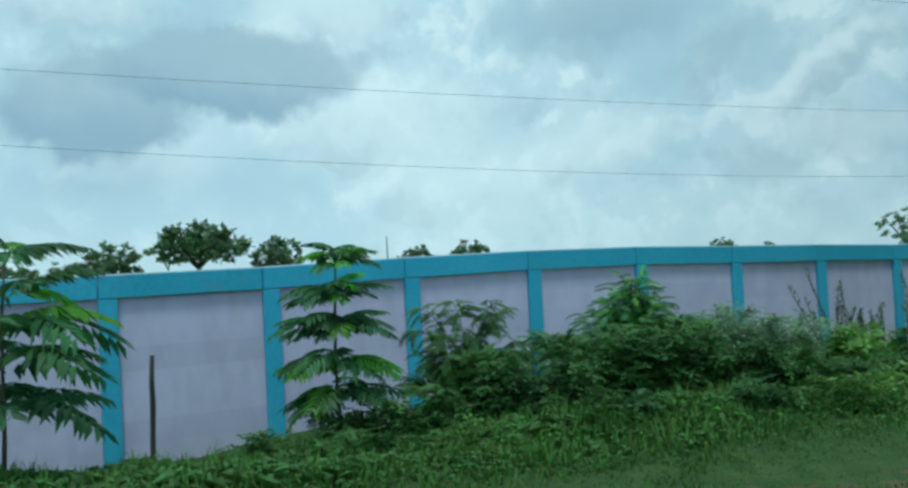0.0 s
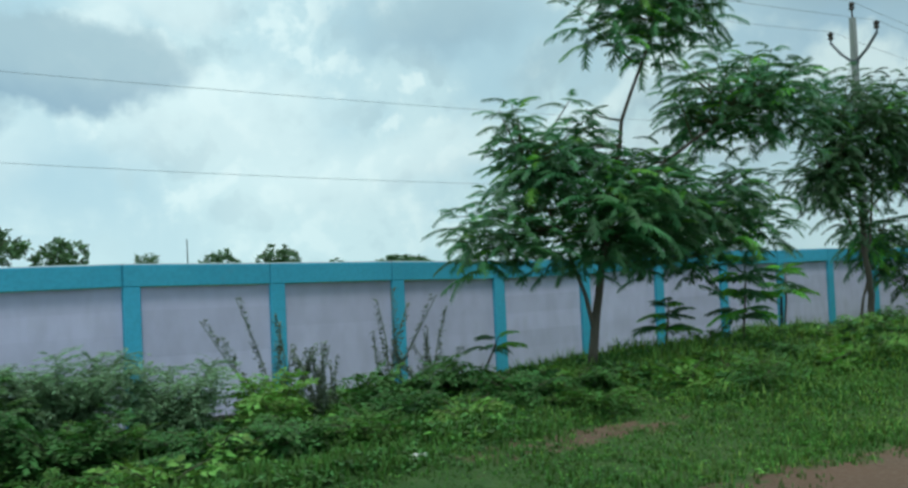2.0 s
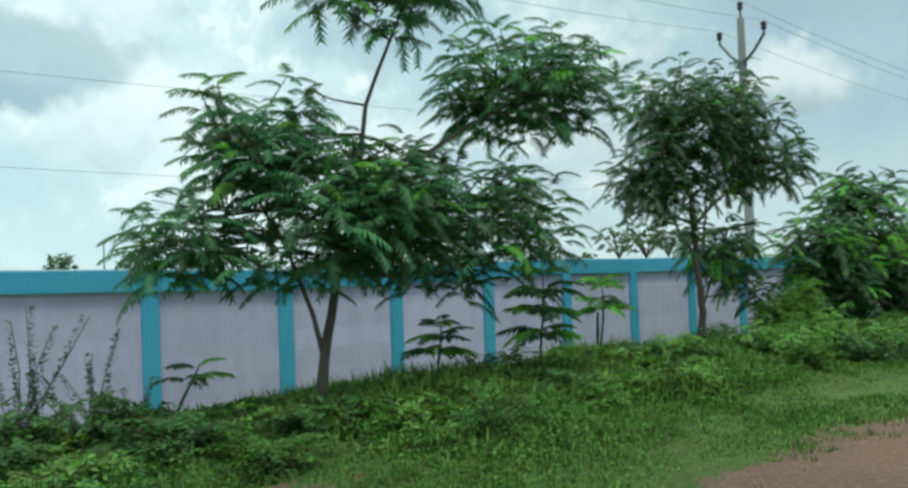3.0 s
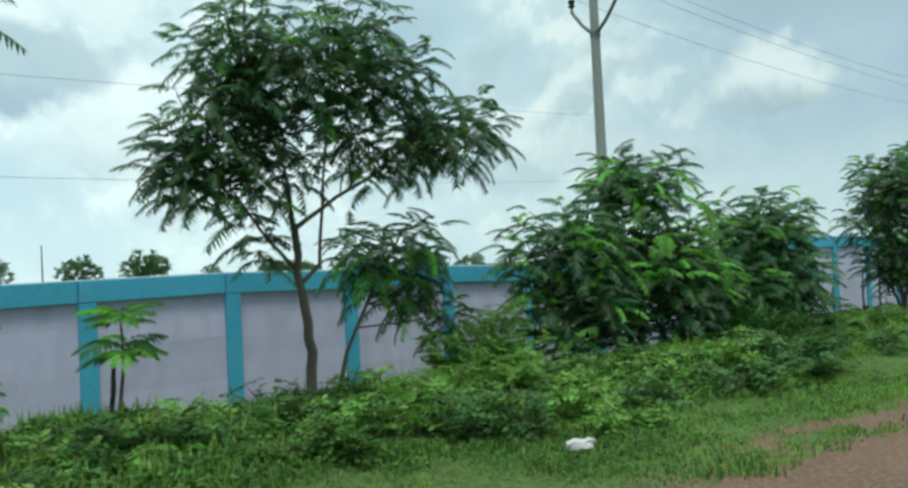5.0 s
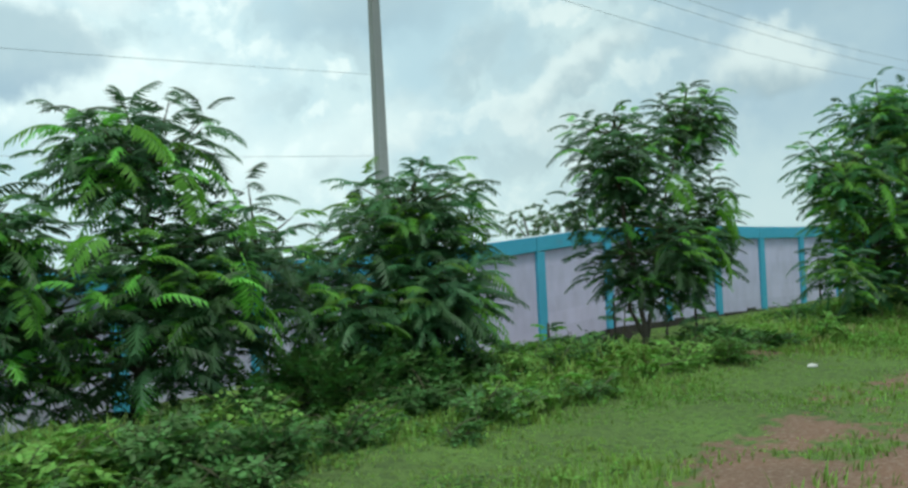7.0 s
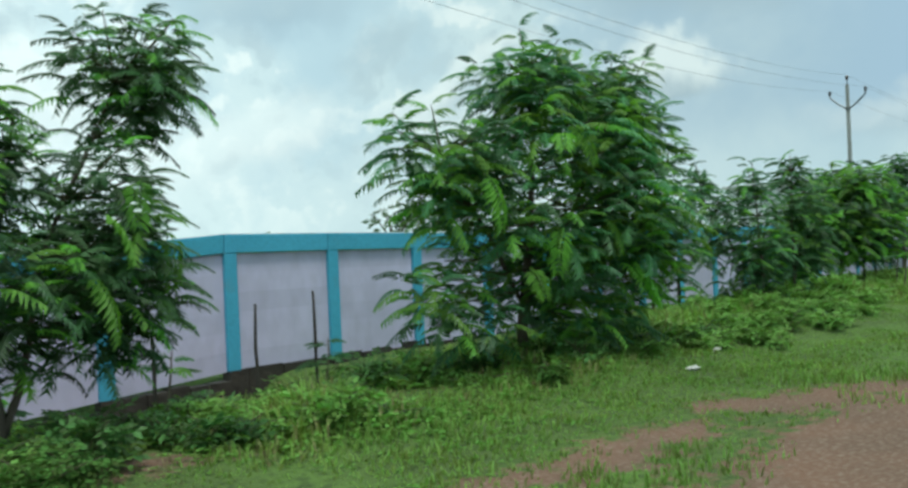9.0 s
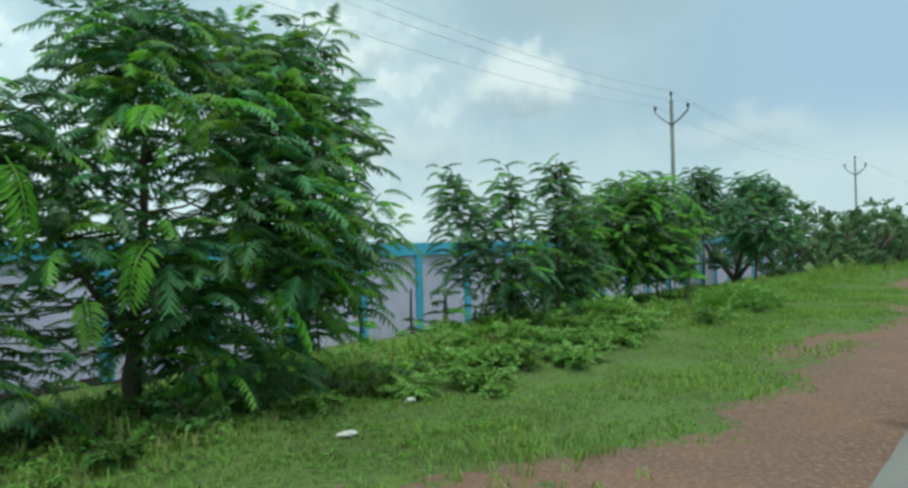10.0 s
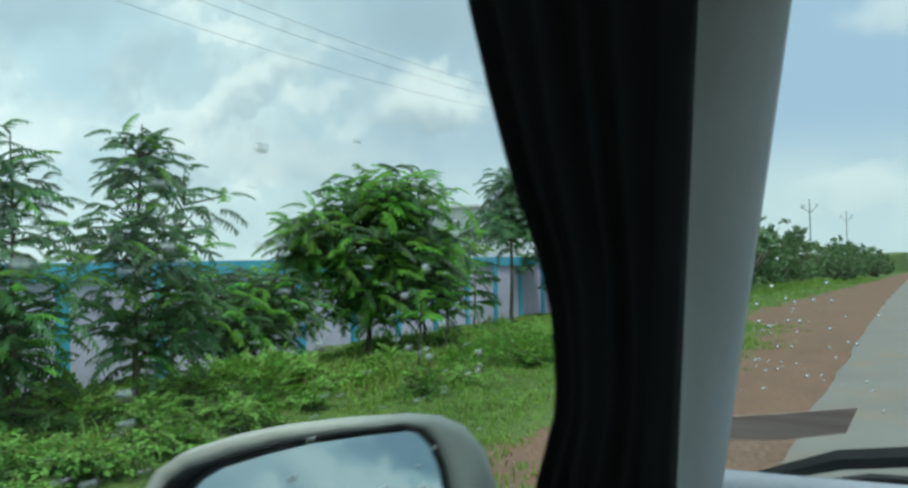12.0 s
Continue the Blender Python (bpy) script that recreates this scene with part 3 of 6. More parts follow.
# ------------------------------------------------------------------ power line
def build_pole(x, y, h, label, arm=0.95):
    pole = thing("utility_pole", x, y, height(x, y) - 0.02, label, "utility pole", "power line poles")
    z0 = height(x, y)
    g = Geo()
    g.add([(-0.13, -0.10, -0.3), (0.13, -0.10, -0.3), (0.13, 0.10, -0.3), (-0.13, 0.10, -0.3),
           (-0.085, -0.07, h - 0.5), (0.085, -0.07, h - 0.5), (0.085, 0.07, h - 0.5), (-0.085, 0.07, h - 0.5)],
          [(3, 2, 1, 0), (4, 5, 6, 7), (0, 1, 5, 4), (1, 2, 6, 5), (2, 3, 7, 6), (3, 0, 4, 7)])
    part("shaft", g.mesh("shaft", M["concrete"]), pole, "tapered grey concrete shaft")
    tips = []
    for s in (-1, 1):
        g = Geo()
        a, b = Vector((0, s * 0.06, h - 1.85)), Vector((0, s * arm, h - 1.12))
        g.tube([a, a.lerp(b, 0.5) + Vector((0, 0, -0.06)), b, b + Vector((0, 0, 0.10))], [0.045, 0.045, 0.045, 0.03], 6)
        part("cross_arm", g.mesh("cross_arm", M["steel"]), pole, "angled steel arm")
        g = Geo()
        c = b + Vector((0, 0, 0.1))
        g.tube([c, c + Vector((0, 0, 0.06)), c + Vector((0, 0, 0.10)), c + Vector((0, 0, 0.20)), c + Vector((0, 0, 0.26))], [0.03, 0.10, 0.06, 0.10, 0.04], 8)
        part("insulator", g.mesh("insulator", M["insulator"]), pole, "brown porcelain pin insulator")
        tips.append(Vector((x, y + s * arm, z0 + h - 0.76)))
    g = Geo()
    c = Vector((0, 0, h - 0.5))
    g.tube([c, c + Vector((0, 0, 0.25)), c + Vector((0, 0, 0.28)), c + Vector((0, 0, 0.38)), c + Vector((0, 0, 0.42)), c + Vector((0, 0, 0.5))], [0.03, 0.03, 0.10, 0.06, 0.10, 0.04], 8)
    part("insulator", g.mesh("insulator", M["insulator"]), pole, "brown porcelain pin insulator")
    g = Geo()
    g.box(-0.10, 0.10, -0.09, 0.09, h - 1.95, h - 1.80)
    part("clamp", g.mesh("clamp", M["steel"]), pole, "steel clamp band")
    tips.append(Vector((x, y, z0 + h)))
    return tips


POLES = [(-16.0, 13.0, 9.4), (30.32, 14.38, 9.3), (76.4, 17.0, 10.1), (122.0, 15.0, 9.5), (168.0, 12.9, 9.5), (214.0, 11.0, 9.5)]
tips = [build_pole(x, y, h, "grey concrete utility pole with V-shaped steel arms", 0.74 if x < 50 else 0.95) for x, y, h in POLES]


def wire(a, b, sag, radius=0.005):
    g = Geo()
    n = 24
    pts = []
    for i in range(n + 1):
        t = i / n
        p = a.lerp(b, t)
        p.z -= sag * 4 * t * (1 - t)
        pts.append(p)
    g.tube(pts, [radius] * (n + 1), 4)
    ob = new("overhead_wire", g.mesh("overhead_wire", M["wire"]))
    tagged(ob, "thin dark overhead wire strung between concrete poles", "wire", "overhead wires")


for (a, b) in zip(tips[:-1], tips[1:]):
    for p, q in zip(a, b):
        wire(p, q, 0.9, 0.006)
wire(Vector((-16.0, 12.93, 4.75)), Vector((30.32, 14.31, 4.9)), 0.50, 0.0042)
wire(Vector((-16.0, 12.93, 4.36)), Vector((30.32, 14.31, 3.26)), 0.80, 0.0042)


# ------------------------------------------------------------------ leaves
def frond_geo(length, pairs, pinna, width, droop, seed, simple=False):
    """A feathery compound leaf in one piece: a bent midrib with narrow leaflets on both sides and gaps between them. Grows along +x, sags to -z."""
    r = random.Random(seed)
    g = Geo()

    def rib(t):
        return Vector((length * t * (1 - 0.16 * droop * t), 0.03 * length * math.sin(3 * t + seed), -droop * length * (t ** 2.0) * 0.62 + 0.09 * length * math.sin(math.pi * t)))

    def leaflet(p, t, s):
        d = (rib(min(t + 0.05, 1.02)) - rib(t - 0.05)).normalized()
        size = pinna * (0.40 + 0.60 * math.sin(math.pi * (0.16 + 0.74 * t)))
        ang = radians(76 - 30 * t + r.uniform(-8, 8))
        out = d * math.cos(ang) + Vector((0, s, 0)) * math.sin(ang)
        out.z -= 0.42 + r.uniform(-0.16, 0.16)
        out.normalize()
        return d, p + out * size * 0.5 + Vector((0, 0, 0.012)), p + out * size * r.uniform(0.85, 1.1) - Vector((0, 0, 0.10 * size))

    if simple:
        ts = [0.12 + 0.90 * i / pairs for i in range(pairs + 1)]
        g.v += [rib(t) for t in ts]
        for i in range(pairs):
            for s in (-1, 1):
                t = (ts[i] + ts[i + 1]) / 2
                g.f.append((i, i + 1, len(g.v)))
                g.v.append(leaflet(rib(t), t, s)[2])
        return g
    ts = [0.0] + [0.16 + 0.84 * (i + 0.4) / pairs for i in range(pairs)] + [1.02]
    for i, t in enumerate(ts):
        w = 0.0065 * (1.1 - 0.75 * t)
        g.v += [rib(t) + Vector((0, -w, 0)), rib(t) + Vector((0, w, 0))]
        if i:
            g.f.append((2 * i - 2, 2 * i - 1, 2 * i + 1, 2 * i))
    for i, t in enumerate(ts[1:-1], 1):
        for k, s in ((0, -1), (1, 1)):
            d, mid, tip = leaflet(g.v[2 * i + k], t, s)
            wv = d * width * 0.5
            n = len(g.v)
            g.v += [mid - wv, tip, mid + wv]
            g.f.append((2 * i + k, n, n + 1, n + 2))
    return g


FROND = [frond_geo(0.50, 11, 0.135, 0.041, dr, sd) for dr, sd in ((0.25, 1), (0.48, 2), (0.70, 3), (0.36, 4))]
WIDE = [frond_geo(0.50, 12, 0.17, 0.050, dr, sd) for dr, sd in ((0.22, 5), (0.4, 6), (0.55, 7), (0.3, 8))]
BROAD = [frond_geo(0.48, 12, 0.155, 0.045, dr, sd) for dr, sd in ((0.3, 21), (0.55, 22), (0.42, 23), (0.22, 24))]
FROND_A = [(np.array([tuple(v) for v in g.v]), g.f) for g in (frond_geo(0.50, 10, 0.145, 0.0, dr, sd, True) for dr, sd in ((0.25, 1), (0.48, 2), (0.70, 3), (0.36, 4)))]
WIDE_A = [(np.array([tuple(v) for v in g.v]), g.f) for g in (frond_geo(0.50, 10, 0.18, 0.0, dr, sd, True) for dr, sd in ((0.35, 5), (0.6, 6), (0.75, 7), (0.5, 8)))]
FROND_ME = {key: [g.mesh("frond", M[key]) for g in FROND] for key in ("frond", "frond_young_lit")}
WIDE_ME = {key: [g.mesh("frond", M[key]) for g in WIDE] for key in ("frond", "frond_young_lit")}
BROAD_ME = {key: [g.mesh("frond", M[key]) for g in BROAD] for key in ("frond", "frond_young_lit")}


def bright_leaves(tree, spots, seed):
    """Broad leaves hanging on the road side of a crown, sunlit by their bright colour."""
    r = random.Random(seed)
    for x, y, z in spots:
        d = Vector((r.uniform(-0.7, 0.7), r.uniform(-0.9, -0.3), r.uniform(-0.8, 0.1)))
        p = Vector((x, y, z)) - tree.location - d.normalized() * 0.2
        part("frond", BROAD_ME["frond_young_lit"][r.randrange(4)], tree, "bright yellow-green hanging leaf coloured as sunlit", aim(p, d, r.uniform(-0.3, 0.3), r.uniform(0.85, 1.2)))


def sprig_geo(length, pairs, leaf, seed):
    """A short shoot with paired oval leaves."""
    r = random.Random(seed)
    g = Geo()
    for i in range(pairs * 2 + 1):
        t = (i // 2 + 0.6) / pairs if i < pairs * 2 else 1.0
        p = Vector((length * t, 0, -0.25 * length * t * t))
        s = (-1 if i % 2 else 1) if i < pairs * 2 else 0
        out = Vector((0.5 if s else 1.0, s, r.uniform(-0.5, 0.25))).normalized()
        side = out.cross(Vector((r.uniform(-.4, .4), r.uniform(-.4, .4), 1))).normalized()
        L = leaf * r.uniform(0.75, 1.15)
        g.add([p, p + out * L * 0.5 - side * L * 0.28, p + out * L - Vector((0, 0, 0.15 * L)), p + out * L * 0.5 + side * L * 0.28], [(0, 1, 2, 3)])
    return g


SPRIG_A = [(np.array([tuple(v) for v in g.v]), g.f) for g in (sprig_geo(0.26, 6, 0.085, i) for i in range(4))]
PLAIN_A = [(np.array([tuple(v) for v in g.v]), g.f) for g in (sprig_geo(0.24, 4, 0.10, i + 40) for i in range(4))]
TINY_A = [(np.array([tuple(v) for v in g.v]), g.f) for g in (sprig_geo(0.20, 8, 0.034, i + 9) for i in range(4))]
CLUMP_A = [(np.array([tuple(v) for v in g.v]), g.f) for g in (sprig_geo(0.85, 6, 0.42, i + 19) for i in range(4))]


def aim(p, d, roll, scale):
    """The pose of a leaf at p that grows along d, its upper face up."""
    d = d.normalized()
    up = Vector((0, 0, 1)) - d * d.z
    if up.length < 0.05:
        up = Vector((1, 0, 0)) - d * d.x
    up.normalize()
    side = up.cross(d)
    m = Matrix((d, side, up)).transposed().to_4x4()
    return Matrix.Translation(p) @ m @ Matrix.Rotation(roll, 4, "X") @ Matrix.Scale(scale, 4)


class LeafMass:
    """Many leaves joined into one mesh."""

    def __init__(self):
        self.v, self.f, self.n = [], [], 0

    def put(self, shape, m):
        a, f = shape
        mm = np.array(m)
        self.v.append(a @ mm[:3, :3].T + mm[:3, 3])
        n = self.n
        self.f.extend(tuple(i + n for i in q) for q in f)
        self.n += len(a)

    def mesh(self, name, mat):
        return mesh_from(name, np.concatenate(self.v).tolist() if self.v else [], self.f, mat)


def ball_point(r, inner):
    while True:
        p = Vector((r.uniform(-1, 1), r.uniform(-1, 1), r.uniform(-1, 1)))
        if inner <= p.length <= 1:
            return p


def feather_tree(x, y, trunks, blobs, label, seed, tips=90, per_tip=8, single=90, young=0.12, size=1.0, name="tree", group="roadside trees", broad=False, hang=0.14):
    """A tree with feathery leaves. trunks: limbs as (points, radius at foot, radius at tip), relative to the foot.
    blobs: the crown's masses (dx, dy, z, rx, ry, rz, share). young: share of leaves in the bright, sunlit colour."""
    r = random.Random(seed)
    z0 = height(x, y)
    tree = thing(name, x, y, z0, label, "tree", group)
    nodes = []
    for i, (pts, ra, rb) in enumerate(trunks):
        g = Geo()
        ps = [Vector(p) for p in pts]
        fine = []
        for a, b in zip(ps[:-1], ps[1:]):
            for k in range(3):
                q = a.lerp(b, k / 3)
                q += Vector((r.uniform(-1, 1), r.uniform(-1, 1), 0)) * ra * 0.25
                fine.append(q)
        fine.append(ps[-1])
        if i == 0 and fine[0].z <= 0.01:
            fine[0].z = -0.12
        rad = [ra + (rb - ra) * k / (len(fine) - 1) for k in range(len(fine))]
        g.tube(fine, rad, 7)
        part("trunk" if i == 0 else "limb", g.mesh("trunk", M["bark"], True), tree, "slender grey-brown trunk" if i == 0 else "")
        nodes += [q for k, q in enumerate(fine) if k >= len(fine) // 3]
    twigs, mass, bright_mass = Geo(), LeafMass(), LeafMass()
    total = sum(b[6] for b in blobs)
    spots = []
    for bx, by, bz, rx_, ry_, rz_, share in blobs:
        for i in range(max(1, round(tips * 1.75 * share / total))):
            u = ball_point(r, 0.35)
            spots.append((Vector((bx + u.x * (rx_ + 0.12), by + u.y * (ry_ + 0.1), bz + u.z * (rz_ + 0.08))), Vector((bx, by, bz - rz_ * 0.7))))
    r.shuffle(spots)
    done = 0
    for tip, centre in spots:
        below = [q for q in nodes if q.z < tip.z + 0.05] or nodes
        near = min(below, key=lambda q: (q - tip).length)
        mid = near.lerp(tip, 0.55) + Vector((0, 0, -0.06 * (tip - near).length + 0.02))
        twigs.tube([near, mid, tip], [0.011 * size + 0.004, 0.008 * size + 0.002, 0.004], 4, False)
        shoot = ((tip - centre).normalized() * 0.45 + Vector((0, 0, 1.0)) + Vector((r.uniform(-.25, .25), r.uniform(-.25, .25), 0))).normalized()
        a0 = r.uniform(0, 6.3)
        side = shoot.orthogonal().normalized()
        other = shoot.cross(side)
        for k in range(per_tip):
            ang = a0 + k * 2.4
            open_ = radians(50 + 48 * k / max(1, per_tip - 1) + r.uniform(-9, 9))
            d = shoot * math.cos(open_) + (side * math.cos(ang) + other * math.sin(ang)) * math.sin(open_)
            d.z = d.z * 0.5 + 0.11 - hang * k / per_tip
            m = aim(tip - shoot * 0.062 * k * size, d, r.uniform(-0.3, 0.3), size * (0.72 + 0.34 * k / per_tip) * r.uniform(0.85, 1.12))
            shape = r.randrange(4)
            bright_leaf = r.random() < young
            if done < single and k % 3 == 0:
                part("frond", (BROAD_ME if broad else FROND_ME)["frond_young_lit" if bright_leaf else "frond"][shape], tree, "", m)
                done += 1
            else:
                (bright_mass if bright_leaf else mass).put(FROND_A[shape], m)
    tagged(part("branch_mass", twigs.mesh("branch_mass", M["twig"]), tree), kind="stuff")
    tagged(part("crown", mass.mesh("crown", M["frond"]), tree, "crown of drooping feathery leaves"), kind="stuff")
    if bright_mass.n:
        tagged(part("fresh_foliage", bright_mass.mesh("fresh_foliage", M["frond_young_lit"]), tree, "bright yellow-green leaves, young ones and ones coloured as sunlit"), kind="stuff")
    return tree


def sapling(x, y, h, leaves, size, seed, label, lean=(0.0, 0.0), young=0.5, low=0.25, tiers=0):
    """A young tree: one thin stem with tiers of feathery leaves."""
    r = random.Random(seed)
    z0 = height(x, y)
    tree = thing("sapling", x, y, z0, label, "sapling", "young planted trees")
    g = Geo()
    foot, top = Vector((0, 0, -0.08)), Vector((lean[0], lean[1], h))
    pts = [foot.lerp(top, t) + Vector((0.02 * math.sin(5 * t + seed), 0.02 * math.cos(4 * t), 0)) for t in (0, .25, .5, .75, 1)]
    g.tube(pts, [0.02, 0.017, 0.014, 0.011, 0.006], 6)
    part("stem", g.mesh("stem", M["bark"], True), tree, "thin brown stem")
    tiers = tiers or max(2, round(leaves / 10))
    for i in range(leaves):
        level = i * tiers // leaves
        t = low + (1 - low) * (level + 0.55 + r.uniform(-0.16, 0.30)) / tiers
        t = min(t, 0.99)
        p = foot.lerp(top, t)
        ang = i * 2.4 + r.uniform(-0.5, 0.5)
        lift = -0.08 + 0.50 * t + r.uniform(-0.16, 0.16)
        d = Vector((math.cos(ang), math.sin(ang), lift))
        key = "frond_young_lit" if r.random() < young else "frond"
        part("frond", WIDE_ME[key][r.randrange(4)], tree, "", aim(p, d, r.uniform(-0.4, 0.4), size * (0.72 + 0.42 * math.sin(math.pi * t)) * r.uniform(0.85, 1.2)))
    return tree


def shrub(x, y, blobs, label, seed, tips, per_tip, shapes, mat, name="shrub", category="shrub", scale=1.0):
    r = random.Random(seed)
    z0 = height(x, y)
    bush = thing(name, x, y, z0, label, category, "roadside shrubs")
    stems, mass = Geo(), LeafMass()
    total = sum(b[6] for b in blobs)
    for bx, by, bz, rx_, ry_, rz_, share in blobs:
        for i in range(max(1, round(tips * share / total))):
            u = ball_point(r, 0.35)
            tip = Vector((bx + u.x * rx_, by + u.y * ry_, max(0.02, bz + u.z * rz_)))
            foot = Vector((bx * 0.5 + r.uniform(-.1, .1), by * 0.5 + r.uniform(-.1, .1), -0.05))
            if i % 4 == 0:
                stems.tube([foot, foot.lerp(tip, 0.5) + Vector((0, 0, 0.06)), tip], [0.010, 0.007, 0.003], 4, False)
            axis_ = (tip - Vector((bx, by, bz - rz_ * 0.8))).normalized() + Vector((0, 0, 0.35))
            for k in range(per_tip):
                d = axis_ + Vector((r.uniform(-1, 1), r.uniform(-1, 1), r.uniform(-.7, .7))) * 0.9
                mass.put(shapes[r.randrange(4)], aim(tip, d, r.uniform(-.5, .5), scale * r.uniform(0.7, 1.2)))
    tagged(part("stem_mass", stems.mesh("stem_mass", M["twig"]), bush), kind="stuff")
    tagged(part("foliage", mass.mesh("foliage", M[mat]), bush), kind="stuff")
    return bush


def far_tree(x, y, h, w, trunk_h, label, seed, tips=70, flat=0.4, group="distant trees"):
    """A broad tree far off: trunk, limbs and a crown of leaf clumps with gaps."""
    r = random.Random(seed)
    z0 = height(x, y)
    tree = thing("tree", x, y, z0, label, "tree", group)
    g = Geo()
    g.tube([(0, 0, -0.2), (0.1, 0, trunk_h * 0.6), (0, 0.1, trunk_h)], [w * 0.035, w * 0.028, w * 0.02], 7)
    for i in range(5):
        a = i * 1.26 + r.uniform(-.3, .3)
        g.tube([(0, 0, trunk_h * 0.8), (math.cos(a) * w * 0.2, math.sin(a) * w * 0.2, trunk_h + (h - trunk_h) * 0.3),
                (math.cos(a) * w * 0.36, math.sin(a) * w * 0.36, trunk_h + (h - trunk_h) * 0.6)], [w * 0.02, w * 0.013, w * 0.006], 5)
    part("trunk", g.mesh("trunk", M["bark"], True), tree)
    mass = LeafMass()
    sc = w * (0.105 if tips > 50 else 0.085)
    for i in range(tips):
        u = ball_point(r, 0.3)
        px, py_, pz = u.x * w / 2, u.y * w / 2, trunk_h + (h - trunk_h) * (0.5 + 0.5 * u.z)
        pz -= (h - trunk_h) * flat * 0.5 * (u.x ** 2 + u.y ** 2) - r.uniform(-0.05, 0.05) * h
        for k in range(6):
            d = Vector((r.uniform(-1, 1), r.uniform(-1, 1), r.uniform(-.4, .9))) + Vector((u.x, u.y, 0.3)) * 0.6
            mass.put(CLUMP_A[r.randrange(4)], aim(Vector((px, py_, pz)), d, r.uniform(-1, 1), sc * r.uniform(0.6, 1.15)))
    tagged(part("crown", mass.mesh("crown", M["far_leaf"]), tree), kind="stuff")
    return tree


def arching_shrub(x, y, canes, label, seed, mat="shrub", shapes=None, leaf=1.0, step=0.07, per=3):
    """A ragged shrub: canes rise from the foot and arch over, leafy shoots along each.
    canes: (reach in x, reach in y, height, sag) of each cane's tip."""
    r = random.Random(seed)
    shapes = shapes or SPRIG_A
    bush = thing("shrub", x, y, height(x, y), label, "shrub", "roadside shrubs")
    mass = LeafMass()
    for cx, cy, ch, sag in canes:
        g = Geo()
        foot = Vector((r.uniform(-.07, .07), r.uniform(-.07, .07), -0.05))
        pts = []
        n = 10
        for i in range(n + 1):
            t = i / n
            pts.append(foot + Vector((cx * t ** 1.4, cy * t ** 1.4, ch * (t * (1 + sag) - sag * t ** 2.6) + 0.05)))
        g.tube(pts, [0.011 * (1 - 0.75 * i / n) for i in range(n + 1)], 5, False)
        part("cane", g.mesh("cane", M["twig"]), bush)
        length = sum((b - a).length for a, b in zip(pts[:-1], pts[1:]))
        for k in range(int(length / step)):
            t = 0.18 + 0.82 * (k + r.random()) * step / length
            if t > 1:
                continue
            i = min(int(t * n), n - 1)
            p = pts[i].lerp(pts[i + 1], t * n - i)
            along = (pts[i + 1] - pts[i]).normalized()
            for q in range(per):
                a = r.uniform(0, 6.3)
                d = along * 0.45 + Vector((math.cos(a), math.sin(a), r.uniform(-0.75, 0.35)))
                mass.put(shapes[r.randrange(4)], aim(p, d, r.uniform(-.5, .5), leaf * r.uniform(0.65, 1.2) * (1.15 - 0.45 * t)))
    tagged(part("foliage", mass.mesh("foliage", M[mat]), bush), kind="stuff")
    return bush


def cane_fan(seed, count, w, d, lo, hi, sag=0.35, dx=0.0):
    r = random.Random(seed)
    return [(dx + r.uniform(-w, w), r.uniform(-d, d), r.uniform(lo, hi), sag * r.uniform(0.4, 1.5)) for _ in range(count)]


# ------------------------------------------------------------------ the row of planted trees
DARK = "slender young roadside tree with dark drooping feathery leaves"
LUSH = "bushy roadside tree with layered feathery green leaves"

feather_tree(11.05, 6.75,
             [([(0, 0, 0), (0.13, 0, 0.6), (0.26, 0, 1.15), (0.42, -0.05, 1.9), (0.55, -0.1, 2.7), (0.85, -0.32, 3.6), (0.95, -0.4, 4.1)], 0.055, 0.004),
              ([(0.08, 0, 0.42), (0.0, 0.02, 0.8), (-0.25, 0.1, 1.5), (-0.7, 0.1, 2.2)], 0.028, 0.010),
              ([(0.26, 0, 1.15), (1.2, 0.2, 1.6), (2.3, 0.2, 1.9)], 0.030, 0.010),
              ([(0.40, -0.05, 1.8), (1.5, -0.3, 2.5), (2.7, -0.4, 3.1)], 0.030, 0.010)],
             [(0.1, 0, 1.95, 1.25, 1.0, 0.55, 1.2), (1.6, 0, 1.75, 1.3, 1.0, 0.5, 0.9), (-0.6, 0, 2.55, 0.5, 0.5, 0.3, 0.25),
              (0.6, -0.45, 4.0, 0.75, 0.7, 0.4, 0.45), (2.25, -0.4, 3.15, 1.0, 0.8, 0.45, 0.7), (-1.1, 0.1, 1.6, 0.4, 0.5, 0.2, 0.2)],
             "slender roadside tree with a leaning trunk and dark feathery leaves", 11, tips=168, per_tip=8, single=140, young=0.08, size=0.86)

